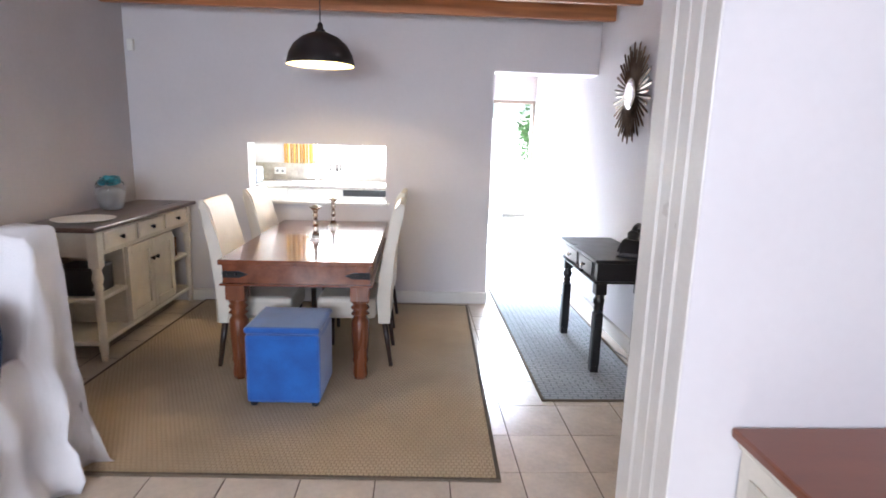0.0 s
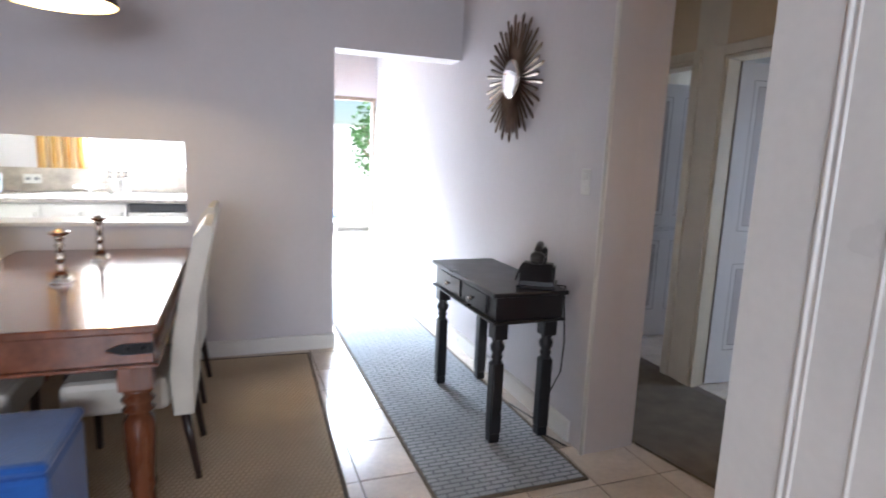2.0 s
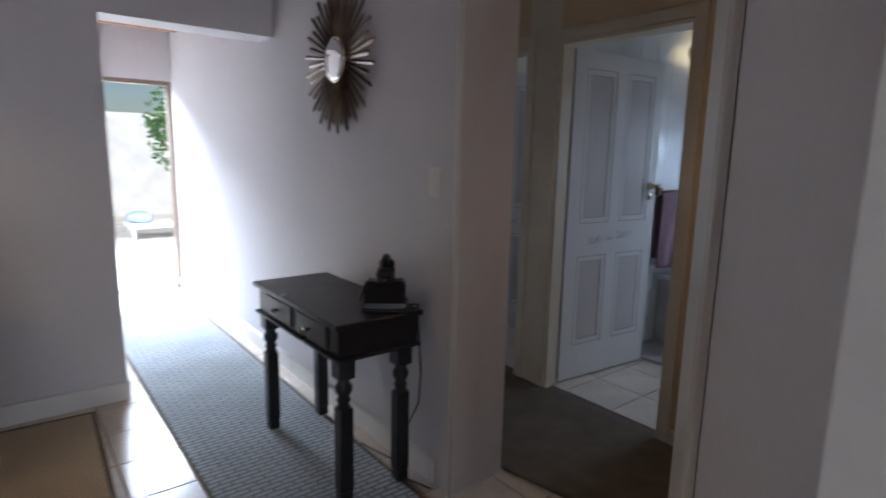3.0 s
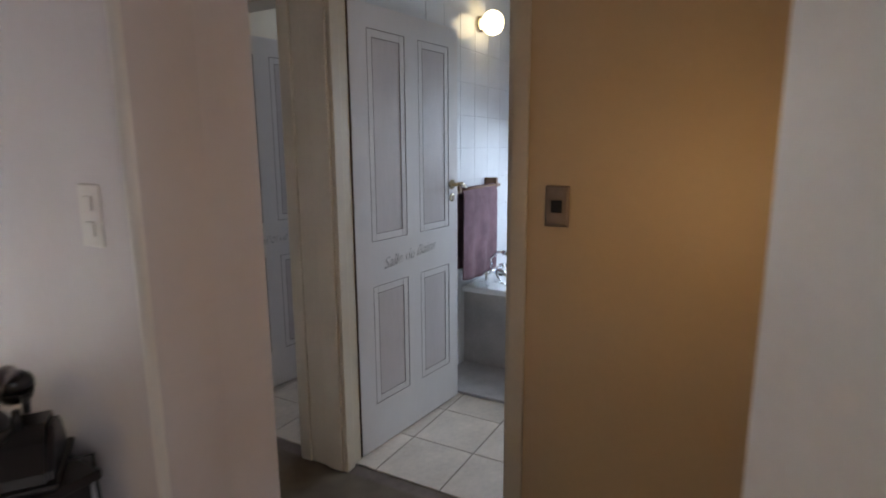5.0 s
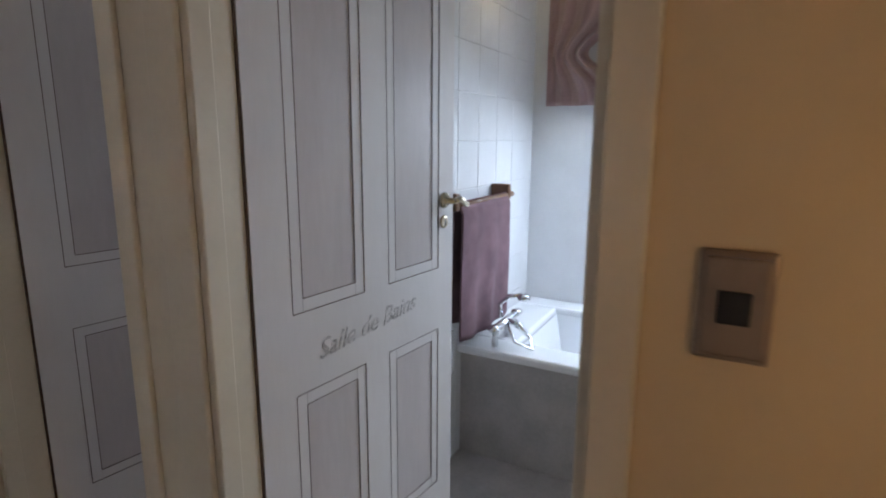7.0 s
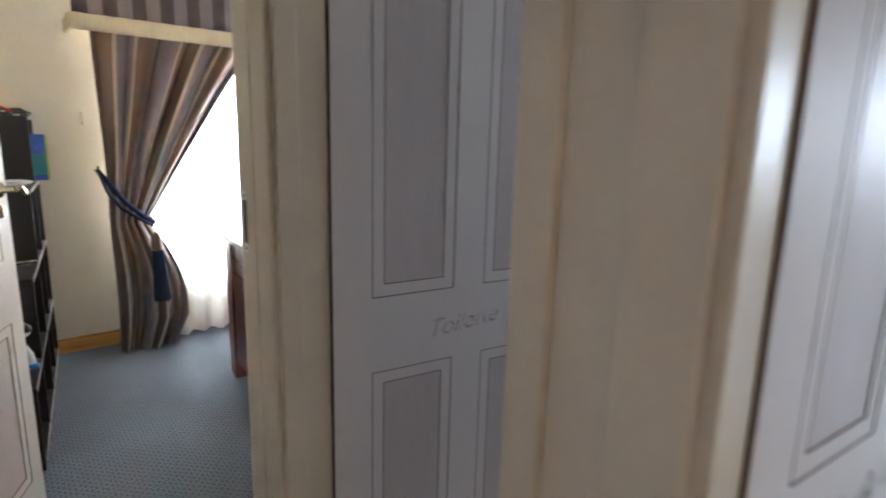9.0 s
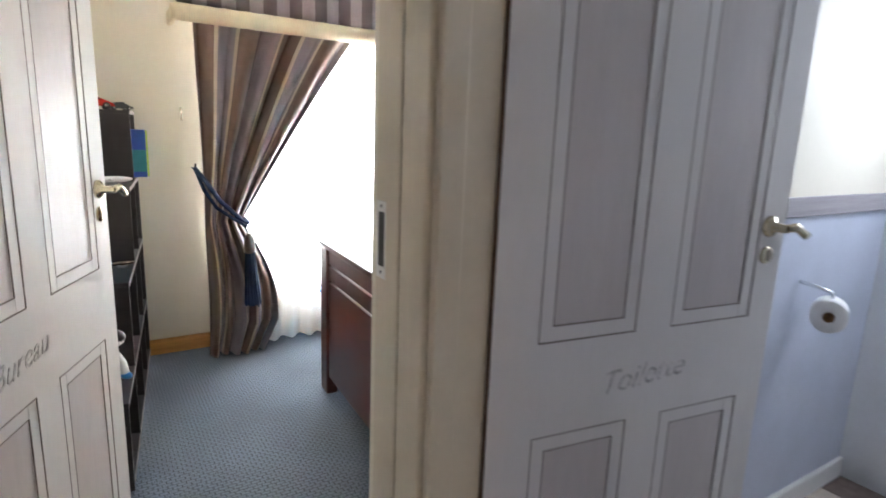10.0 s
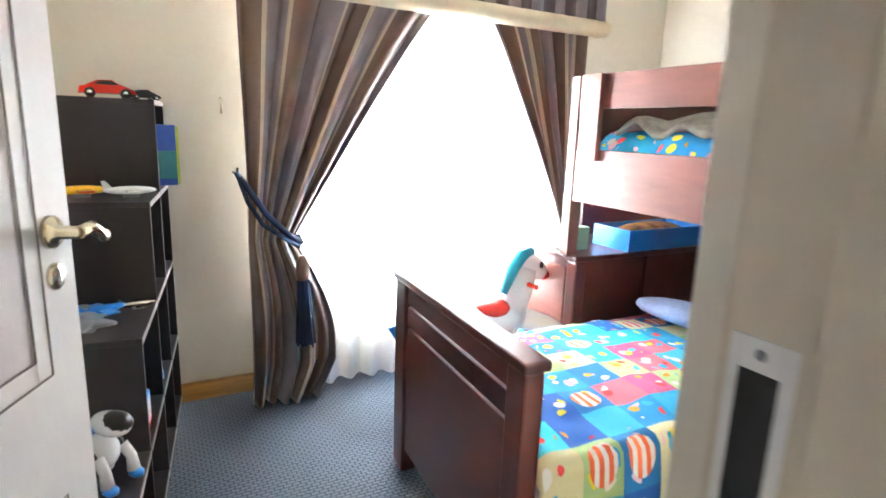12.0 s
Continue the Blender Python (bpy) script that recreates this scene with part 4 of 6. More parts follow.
for y0, y1, ky in ((ya + 0.005, ym - 0.002, ym - 0.035), (ym + 0.002, yb - 0.005, ym + 0.035)):
    bm = boxed(SX1 - 0.03, SX1 - 0.016, y0, y1, 0.15, 0.69)
    for a, b, c, e in ((y0, y0 + 0.055, 0.15, 0.69), (y1 - 0.055, y1, 0.15, 0.69), (y0 + 0.055, y1 - 0.055, 0.15, 0.215), (y0 + 0.055, y1 - 0.055, 0.625, 0.69)):
        box(bm, SX1 - 0.016, SX1 - 0.002, a, b, c, e, 0.003)
    dr = part("cabinet_door", bm, M_CREAMWOOD, sb)
    part("knob", lathe([(0.007, 0), (0.007, 0.012), (0.016, 0.018), (0.015, 0.028), (0.006, 0.032)], 14, pose(SX1 - 0.002, ky, 0.545, 0, 90, 0)), M_KNOB, dr, "dark bronze knob")
for k, (yy, h, mt) in enumerate(((yb + 0.05, 0.2, M_FUR), (yb + 0.09, 0.17, M_RED), (yb + 0.125, 0.19, M_PAPER), (yb + 0.16, 0.16, M_FUR))):
    solid("book", "worn hardback book on the sideboard shelf", "book", boxed(SX1 - 0.2, SX1 - 0.06, yy, yy + 0.028, 0.4545, 0.4545 + h, 0.002), mt, group="sideboard books")
solid("storage_box", "black box on the open sideboard shelf", "box", boxed(SX0 + 0.1, SX1 - 0.07, SY0 + 0.07, SY0 + 0.33, 0.4375, 0.62, 0.012), M_PLASTIC)
solid("serving_tray", "pale flat oval tray on the sideboard", "tray", lathe([(0.05, 0), (0.17, 0.004), (0.19, 0.012), (0.186, 0.013), (0.16, 0.007)], 32), M_PAPER, pose(-2.42, 3.86, 0.9145))
jar = thing("glass_jar", "clear glass jar filled with a teal cloth tuft", "jar", pose(-2.52, 4.40, 0.9145))
part("jar", lathe([(0.05, 0), (0.075, 0.015), (0.092, 0.07), (0.102, 0.14), (0.095, 0.20), (0.065, 0.235), (0.067, 0.245)], 28), M_CLEAR, jar)
part("filling", blob((0, 0, 0.09), (0.08, 0.08, 0.075), power=0.9), M_PAPER, jar, "pale shells inside")
bm = bmesh.new()
rnd = random.Random(4)
for _ in range(16):
    blob((rnd.uniform(-0.04, 0.04), rnd.uniform(-0.04, 0.04), 0.19 + rnd.uniform(0, 0.05)), (0.03, 0.03, 0.025), bm, 8)
part("tuft", bm, M_TEALCLOTH, jar, "teal crumpled cloth on top")
solid("wall_sensor", "small white alarm sensor high in the corner", "sensor", boxed(-2.66, -2.61, 5.09, 5.139, 2.16, 2.26, 0.012), M_WHITEPL)

# rugs
rug = thing("rug", "large sand-coloured woven sisal rug with dark binding", "rug", pose(-1.0, 3.72, 0, 0, 0, -1.9))
part("weave", boxed(-1.16, 1.20, -1.33, 1.34, -0.003, 0.0095), M_RUG, rug)
bm = boxed(-1.18, 1.22, -1.35, -1.33, -0.003, 0.012, 0.003)
box(bm, -1.18, 1.22, 1.34, 1.36, -0.003, 0.012, 0.003)
box(bm, -1.18, -1.16, -1.33, 1.34, -0.003, 0.012, 0.003)
box(bm, 1.20, 1.22, -1.33, 1.34, -0.003, 0.012, 0.003)
part("binding", bm, M_BIND, rug, "dark stitched binding")
for y0, y1 in ((3.12, 6.9),):
    r2 = thing("runner_rug", "grey ribbed runner rug along the hall", "rug", pose(0, 0, 0))
    part("weave", boxed(0.55, 1.235, y0 + 0.015, y1 - 0.015, -0.003, 0.0085), M_RUNNER, r2)
    bm = boxed(0.535, 1.25, y0, y0 + 0.015, -0.003, 0.011, 0.003)
    box(bm, 0.535, 1.25, y1 - 0.015, y1, -0.003, 0.011, 0.003)
    box(bm, 0.535, 0.55, y0 + 0.015, y1 - 0.015, -0.003, 0.011, 0.003)
    box(bm, 1.235, 1.25, y0 + 0.015, y1 - 0.015, -0.003, 0.011, 0.003)
    part("binding", bm, M_BIND, r2)

# console table
con = thing("console_table", "black console table with turned legs and drawers", "table", pose(0, 0, 0.01))
CX0, CX1, CY0, CY1 = 0.912, 1.318, 3.485, 4.37
part("tabletop", boxed(CX0, CX1, CY0, CY1, 0.728, 0.75, 0.005), M_BLACK, con)
bm = bmesh.new()
box(bm, CX0 + 0.025, CX1 - 0.015, CY0 + 0.025, CY1 - 0.025, 0.612, 0.727)
part("apron", bm, M_BLACK, con)
part("apron_bead", boxed(CX0 + 0.005, CX1 - 0.004, CY0 + 0.006, CY1 - 0.006, 0.598, 0.611, 0.005), M_BLACK, con)
for i in range(2):
    y0 = CY0 + 0.12 + i * 0.34
    dr = part("drawer_front", boxed(CX0 + 0.015, CX0 + 0.0245, y0, y0 + 0.29, 0.625, 0.715, 0.003), M_BLACK, con)
    part("knob", lathe([(0.006, 0), (0.006, 0.012), (0.014, 0.018), (0.008, 0.03)], 12, pose(CX0 + 0.015, y0 + 0.145, 0.67, 0, -90, 0)), M_SILVER, dr, "small bright knob")
for x in (CX0 + 0.06, CX1 - 0.075):
    for y in (CY0 + 0.06, CY1 - 0.06):
        bm = bmesh.new()
        lathe([(0.032, 0.40), (0.022, 0.415), (0.03, 0.43), (0.022, 0.445), (0.034, 0.465), (0.036, 0.485), (0.024, 0.505), (0.032, 0.52)], 14, pose(x, y, 0), bm)
        box(bm, x - 0.03, x + 0.03, y - 0.03, y + 0.03, 0.045, 0.40, 0.007)
        box(bm, x - 0.027, x + 0.027, y - 0.027, y + 0.027, 0.0, 0.045, 0.005)
        box(bm, x - 0.036, x + 0.036, y - 0.036, y + 0.036, 0.52, 0.597, 0.005)
        part("leg", bm, M_BLACK, con)
con.scale = (1, 1, 1.027)
# telephone on the console
tel = thing("telephone", "black desk telephone in vintage shape on the console", "telephone", pose(1.215, 3.62, 0.781, 0, 0, -125))
part("base", prism([(-0.095, 0), (0.095, 0), (0.09, 0.035), (0.06, 0.085), (0.03, 0.115), (-0.03, 0.115), (-0.06, 0.085), (-0.09, 0.035)], -0.085, 0.085, bevel=0.012), M_PLASTIC, tel)
part("plinth", boxed(-0.105, 0.105, -0.095, 0.095, 0, 0.014, 0.005), M_PLASTIC, tel)
part("dial", lathe([(0.05, 0), (0.05, 0.008), (0.02, 0.014)], 24, pose(0, -0.09, 0.06, 70, 0, 0)), M_PLASTIC, tel)
for x in (-0.04, 0.04):
    for y in (-0.03, 0.03):
        part("cradle_post", tube([(x, y, 0.115), (x, y, 0.155)], 0.008, 8), M_PLASTIC, tel)
bm = tube([(-0.10, 0, 0.175), (-0.06, 0, 0.20), (0, 0, 0.208), (0.06, 0, 0.20), (0.10, 0, 0.175)], 0.017, 10)
for sx in (-1, 1):
    blob((sx * 0.105, 0, 0.162), (0.034, 0.036, 0.026), bm)
    tube([(sx * 0.105, 0, 0.15), (sx * 0.11, 0, 0.125)], [0.036, 0.03], 12, bm)
part("handset", bm, M_PLASTIC, tel)

solid("telephone_cable", "dangling black cable behind the console", "cable", tube([(1.285, 3.57, 0.789), (1.335, 3.55, 0.786), (1.342, 3.56, 0.70), (1.34, 3.53, 0.5), (1.338, 3.54, 0.34), (1.336, 3.62, 0.2), (1.33, 3.72, 0.1)], 0.004, 6), M_PLASTIC)
solid("floor_cable", "thin dark cable lying along the skirting", "cable", tube([(1.25, 3.9, 0.016), (1.30, 3.7, 0.008), (1.26, 3.55, 0.006), (1.31, 3.4, 0.006)], 0.004, 6), M_PLASTIC)

# sunburst mirror
sun_m = thing("sunburst_mirror", "bronze sunburst wall mirror with many slim rays", "mirror", pose(1.354, 4.27, 1.87, 0, -90, 0))
rnd = random.Random(2)
for i in range(44):
    a = 2 * math.pi * i / 44
    r1 = 0.37 if i % 2 == 0 else 0.325
    bm = bmesh.new()
    vs = [bm.verts.new(c) for c in ((0.07, -0.008, 0.006), (r1 - 0.02, -0.0125, 0.012), (r1, 0, 0.012), (r1 - 0.02, 0.0125, 0.012), (0.07, 0.008, 0.006), (0.07, 0, 0.016), (r1 - 0.02, 0, 0.022))]
    for f in ((0, 1, 6, 5), (1, 2, 6), (2, 3, 6), (3, 4, 5, 6), (0, 5, 4), (4, 3, 2, 1, 0)):
        bm.faces.new([vs[k] for k in f])
    bmesh.ops.transform(bm, matrix=pose(0, 0, rnd.uniform(0, 0.004), 0, 0, math.degrees(a)), verts=bm.verts[:])
    part("ray", bm, M_RAY, sun_m)
part("backing", lathe([(0.10, 0.0), (0.10, 0.008), (0.06, 0.012)], 32), M_RAY, sun_m)
part("rim", lathe([(0.098, 0.018), (0.112, 0.024), (0.112, 0.03), (0.10, 0.034), (0.099, 0.03)], 40), M_SILVER, sun_m)
part("mirror_glass", lathe([(0.0985, 0.031), (0.098, 0.035), (0.08, 0.0375), (0.04, 0.039)], 40), M_MIRROR, sun_m, "round convex mirror")


def switch(name, label, m, w, h, plate, key):
    s = thing(name, label, "switch", m)
    part("plate", boxed(-w / 2, w / 2, 0, 0.010, -h / 2, h / 2, 0.004), plate, s)
    return s


s1 = switch("light_switch", "white double light switch on the dining wall", pose(1.358, 3.47, 1.31, 0, 0, 90), 0.075, 0.125, M_WHITEPL, None)
for z in (-0.025, 0.025):
    part("rocker", boxed(-0.015, 0.015, 0.010, 0.015, z - 0.015, z + 0.015, 0.003), M_WHITEPL, s1)
s2 = switch("light_switch", "bronze light switch plate with a black rocker", pose(2.509, 2.897, 1.243, 0, 0, 90), 0.082, 0.135, M_PLATE, None)
part("rim", boxed(-0.034, 0.034, 0.010, 0.0125, -0.06, 0.06, 0.003), M_PLATE, s2)
part("rocker", boxed(-0.018, 0.018, 0.0125, 0.017, -0.02, 0.02, 0.002), M_PLASTIC, s2, "black square rocker")

# ---- living room corner ----
cab = thing("low_cabinet", "white painted low cabinet with a red-brown top", "cabinet", pose(0, 0, 0))
part("worktop", boxed(0.64, 1.55, 1.02, 1.458, 0.722, 0.75, 0.007), M_REDTOP, cab)
part("body", boxed(0.675, 1.52, 1.05, 1.455, 0.06, 0.70, 0.004), M_CREAMWOOD, cab)
part("top_bead", boxed(0.66, 1.535, 1.035, 1.456, 0.692, 0.721, 0.008), M_CREAMWOOD, cab)
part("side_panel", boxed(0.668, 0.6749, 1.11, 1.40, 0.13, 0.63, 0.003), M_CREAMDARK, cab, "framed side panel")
for x in (0.70, 1.50):
    for y in (1.08, 1.42):
        part("foot", lathe([(0.018, 0), (0.028, 0.06)], 12, pose(x, y, 0)), M_CREAMWOOD, cab)

sofa = thing("sofa", "sofa under a rumpled white cotton throw", "sofa", pose(0, 0, 0))
part("frame", boxed(-2.62, -1.75, 1.70, 2.42, 0.05, 0.40, 0.05), M_THROW, sofa)


def drape(u, v):
    # from the seat over the back at the far side and down the arm, with soft folds
    x = -2.68 + u * 1.08
    y = 1.62 + v * 0.84
    z = 0.44
    back = max(0, min(1, (y - 2.12) / 0.14))
    z += 0.66 * back * back * (3 - 2 * back)
    arm = max(0, min(1, (x + 1.80) / 0.06))
    z = max(z, 0.44 + 0.2 * arm * (3 - 2 * arm) * arm)
    fall = max(0, min(1, (x + 1.78 - 0.05 * v) / 0.14))
    fall = fall * fall * (3 - 2 * fall)
    z = z * (1 - fall) + fall * (z - 0.25)
    edge = max(0, (u - 0.90) / 0.10)
    z = z * (1 - edge) + 0.012 * edge
    x += 0.03 * edge * math.sin(v * 26) - 0.04 * edge
    n = noise.noise(Vector((x * 5, y * 5, 1.3)))
    z += 0.03 * n * (1 - edge) + 0.022 * math.sin(17 * (x - 0.6 * y) + 4 * n) * (1 - edge)
    y += 0.03 * math.sin(x * 21 + 4 * n) * v
    x += 0.03 * math.sin(y * 23 + 3 * n) * fall
    # soft creases that run slanting down the arm
    c = noise.noise(Vector((x * 1.5, y * 7 + z * 4.5, z * 2.2)))
    d = noise.noise(Vector((y * 3.2 - z * 5, z * 3, 4.0)))
    x += 0.085 * (0.5 - abs(c)) * fall + 0.05 * d * fall - 0.03 * fall
    if v > 0.96:
        z = z * (1 - (v - 0.96) / 0.04) + 0.02 * (v - 0.96) / 0.04
    return Vector((x, y, z))


throw = part("throw", cloth(drape, 150, 110, 0.006), M_THROW, sofa, "rumpled white cotton throw with folds")
cushion = solid("cushion", "navy blue linen cushion leaning on the sofa", "cushion", blob((0, 0, 0), (0.22, 0.07, 0.22), segs=24, power=0.65), M_NAVY, pose(-1.88, 2.0, 0.69, -14, 0, -8))

# ---- kitchen seen through the hatch ----
counter = thing("kitchen_worktop", "speckled grey kitchen worktop under the window", "worktop")
part("slab", boxed(-2.44, -0.26, 6.86, 7.74, 0.885, 0.92, 0.006), M_GRANITE, counter)
for x0, x1 in ((-2.44, -1.78), (-1.78, -1.12)):
    k = thing("base_cabinet", "white kitchen base cabinet under the worktop", "cabinet", None, "kitchen base cabinets")
    part("body", boxed(x0 + 0.002, x1 - 0.002, 6.92, 7.74, 0.0, 0.884), M_TRIM, k)
    for a, b in ((x0 + 0.008, (x0 + x1) / 2 - 0.003), ((x0 + x1) / 2 + 0.003, x1 - 0.008)):
        dr = part("cabinet_door", boxed(a, b, 6.9, 6.919, 0.1, 0.87, 0.003), M_TRIM, k)
        part("handle", tube([(b - 0.03, 6.89, 0.80), (b - 0.03, 6.89, 0.72)], 0.005, 6), M_CHROME, dr)
dw = thing("dishwasher", "white dishwasher with a black control strip", "dishwasher")
part("body", boxed(-1.115, -0.5, 6.92, 7.74, 0, 0.884), M_TRIM, dw)
part("control_strip", boxed(-1.11, -0.505, 6.9, 6.919, 0.80, 0.878, 0.003), M_PLASTIC, dw, "black control strip")
part("front", boxed(-1.11, -0.505, 6.9, 6.919, 0.1, 0.797, 0.003), M_TRIM, dw)
setting("splashback", boxed(-2.44, -0.26, 7.735, 7.749, 0.922, 1.148), M_SPLASH, "beige stone splashback behind the sink")
tap = thing("kitchen_tap", "chrome kitchen mixer tap over the sink", "tap", pose(-1.5, 7.35, 0.92))
part("body", lathe([(0.03, 0), (0.03, 0.02), (0.018, 0.03), (0.018, 0.09)], 14), M_CHROME, tap)
part("spout", tube([(0, 0, 0.08), (0, -0.02, 0.2), (0.02, -0.1, 0.22), (0.03, -0.16, 0.16)], 0.011, 8), M_CHROME, tap)
for s in (-1, 1):
    part("tap_handle", tube([(0, 0, 0.06), (s * 0.09, 0, 0.08), (s * 0.12, 0, 0.08)], [0.012, 0.014, 0.022], 8), M_CHROME, tap)
for x, mt in ((-1.33, M_CLEAR), (-1.25, M_CLEAR), (-1.2, M_TOYWHITE)):
    b = thing("soap_bottle", "small soap bottle beside the sink", "bottle", pose(x, 7.42, 0.92), "sink bottles")
    part("body", lathe([(0.03, 0), (0.032, 0.02), (0.03, 0.13), (0.014, 0.16)], 14), mt, b)
    part("pump", lathe([(0.012, 0.16), (0.012, 0.18), (0.005, 0.19), (0.005, 0.21), (0.016, 0.215), (0.016, 0.225)], 10), M_PLASTIC, b)
so = thing("wall_socket", "white double wall socket on the kitchen wall", "socket", pose(-2.05, 7.734, 1.04))
part("plate", boxed(-0.075, 0.075, -0.012, 0, -0.045, 0.045, 0.004), M_WHITEPL, so)
for x in (-0.035, 0.035):
    part("outlet", lathe([(0.018, 0), (0.018, 0.004), (0.008, 0.005)], 12, pose(x, -0.012, 0, 90)), M_TOYGREY, so)
bt = thing("bread_toaster", "dark steel toaster on the kitchen counter", "toaster", pose(-2.25, 7.15, 0.92))
part("body", boxed(-0.1, 0.1, -0.14, 0.14, 0.012, 0.2, 0.03), M_TOYGREY, bt)
part("foot", boxed(-0.08, 0.08, -0.12, 0.12, 0, 0.012), M_PLASTIC, bt)


def kfold(u, v):
    return Vector((-1.98 + 0.42 * u, 7.70 + 0.03 * math.sin(u * 40) - 0.02, 1.15 + 0.95 * v))


solid("kitchen_curtain", "orange and brown striped kitchen curtain", "curtain", cloth(kfold, 60, 6, 0.003), M_KCURT)


def window(name, x0, x1, z0, z1, y, bars, label):
    w = thing(name, label, "window")
    w["kind"] = "structure"
    bm = bmesh.new()
    t = 0.045
    box(bm, x0, x0 + t, y, y + 0.05, z0, z1, 0.004)
    box(bm, x1 - t, x1, y, y + 0.05, z0, z1, 0.004)
    box(bm, x0 + t, x1 - t, y, y + 0.05, z0, z0 + t, 0.004)
    box(bm, x0 + t, x1 - t, y, y + 0.05, z1 - t, z1, 0.004)
    for k in range(1, bars):
        x = x0 + (x1 - x0) * k / bars
        box(bm, x - 0.02, x + 0.02, y + 0.002, y + 0.048, z0 + t, z1 - t, 0.003)
    part("window_frame", bm, M_TRIM, w)
    for k in range(bars):
        a, b = x0 + (x1 - x0) * k / bars + t, x0 + (x1 - x0) * (k + 1) / bars - t
        p = part("pane", boxed(a + 0.001, b - 0.001, y + 0.02, y + 0.025, z0 + t, z1 - t), M_GLASS, w)
        p.visible_shadow = False
    part("window_sill", boxed(x0 - 0.02, x1 + 0.02, y - 0.09, y - 0.001, z0 - 0.02, z0, 0.004), M_TRIM, w)
    return w


window("window_1", -1.62, -0.35, 1.15, 2.05, 7.86, 2, "white framed kitchen window over the sink")
window("window_2", 2.72, 4.42, 0.55, 2.1, 7.86, 3, "wide white framed bedroom window")

w3 = thing("window_3", "frosted bathroom window in a white frame", "window")
w3["kind"] = "structure"
bm = bmesh.new()
for a, b, c, e in ((2.55, 2.60, 1.1, 2.0), (3.40, 3.45, 1.1, 2.0), (2.60, 3.40, 1.1, 1.15), (2.60, 3.40, 1.95, 2.0)):
    box(bm, 4.80, 4.85, a, b, c, e, 0.004)
part("window_frame", bm, M_TRIM, w3)
pn = part("pane", boxed(4.82, 4.826, 2.60, 3.40, 1.15, 1.95), M_FROST, w3, "frosted glass")
pn.visible_shadow = False

# ---- bathroom ----
bath = thing("bathtub", "white built-in bathtub with a grey tiled panel", "bathtub")
part("panel", boxed(3.90, 3.93, 2.10, 3.945, 0.0, 0.50), M_TUBGREY, bath, "grey tiled bath panel")
bm = bmesh.new()
box(bm, 3.86, 4.02, 2.10, 3.946, 0.505, 0.545, 0.012)
box(bm, 4.60, 4.745, 2.10, 3.946, 0.505, 0.545, 0.012)
box(bm, 4.02, 4.60, 3.72, 3.946, 0.505, 0.545, 0.012)
box(bm, 4.02, 4.60, 2.10, 2.25, 0.505, 0.545, 0.012)
part("rim", bm, M_ENAMEL, bath)
bm = bmesh.new()
ring = []
for k, (f, z) in enumerate(((1.0, 0.51), (0.94, 0.3), (0.86, 0.16), (0.6, 0.14))):
    ring.append([bm.verts.new((4.31 + 0.29 * f * sx, 2.985 + 0.735 * f * sy, z)) for sx, sy in ((-1, -1), (1, -1), (1, 1), (-1, 1))])
for a, b in zip(ring, ring[1:]):
    for i in range(4):
        bm.faces.new((a[i], b[i], b[(i + 1) % 4], a[(i + 1) % 4]))
bm.faces.new(ring[-1])
part("basin", bm, M_ENAMEL, bath)
bt = thing("bath_mixer", "chrome bath mixer with a telephone hand shower", "tap", pose(3.99, 3.79, 0.546))
for x in (-0.07, 0.07):
    part("pillar", tube([(x, 0, 0), (x, 0, 0.07), (x, -0.02, 0.09)], 0.014, 10), M_CHROME, bt)
    part("tap_handle", blob((x * 1.9, -0.02, 0.10), (0.028, 0.028, 0.018), segs=10), M_CHROME, bt)
part("body", tube([(-0.12, -0.02, 0.095), (0.12, -0.02, 0.095)], 0.018, 10), M_CHROME, bt)
part("spout", tube([(0, -0.02, 0.095), (0, -0.08, 0.09), (0, -0.12, 0.05)], [0.016, 0.014, 0.013], 10), M_CHROME, bt)
bm = tube([(0, 0, 0.11), (0, 0.01, 0.17), (0.0, -0.03, 0.21), (0.0, -0.09, 0.225)], 0.010, 8)
blob((0, -0.10, 0.215), (0.03, 0.03, 0.018), bm, 10)
part("hand_shower", bm, M_CHROME, bt)
part("hose", tube([(-0.02, -0.03, 0.10), (-0.09, -0.1, 0.04), (-0.04, -0.16, 0.0), (0.05, -0.12, 0.02), (0.02, -0.03, 0.09)], 0.007, 6), M_CHROME, bt)
solid("bath_plug", "small black plug on the bath rim", "plug", lathe([(0.02, 0), (0.022, 0.012), (0.01, 0.016)], 12), M_PLASTIC, pose(4.25, 3.83, 0.546))
step_b = setting("bath_plinth", boxed(3.47, 3.899, 2.2, 3.949, 0.0, 0.018, 0.004), M_TUBGREY, "grey tiled strip before the bathtub")
rail = thing("towel_rail", "walnut towel rail on the tiled wall", "towel rail")
part("bar", tube([(3.66, 3.872, 1.175), (4.28, 3.872, 1.175)], 0.012, 10), M_WALNUT, rail)
for x in (3.69, 4.22):
    part("bracket", boxed(x - 0.018, x + 0.018, 3.86, 3.949, 1.155, 1.225, 0.006), M_WALNUT, rail)


def towel_shape(u, v):
    a = (v - 0.5) * 2
    x = 3.71 + 0.49 * u
    y = 3.872 + (0.024 if a > 0 else -0.024) * min(1, abs(a) * 14) + 0.008 * math.sin(u * 17 + 2 * abs(a)) * abs(a)
    z = 1.191 - abs(a) * (0.57 if a < 0 else 0.5) - 0.018 * math.sin(u * 3) * abs(a)
    return Vector((x, y, z))


solid("towel", "mauve terry towel hanging on the rail", "towel", cloth(towel_shape, 40, 48, 0.006), M_TOWEL)
gl = thing("wall_lamp", "lit round glass globe lamp on the bathroom wall", "lamp", pose(4.1, 3.948, 2.19))
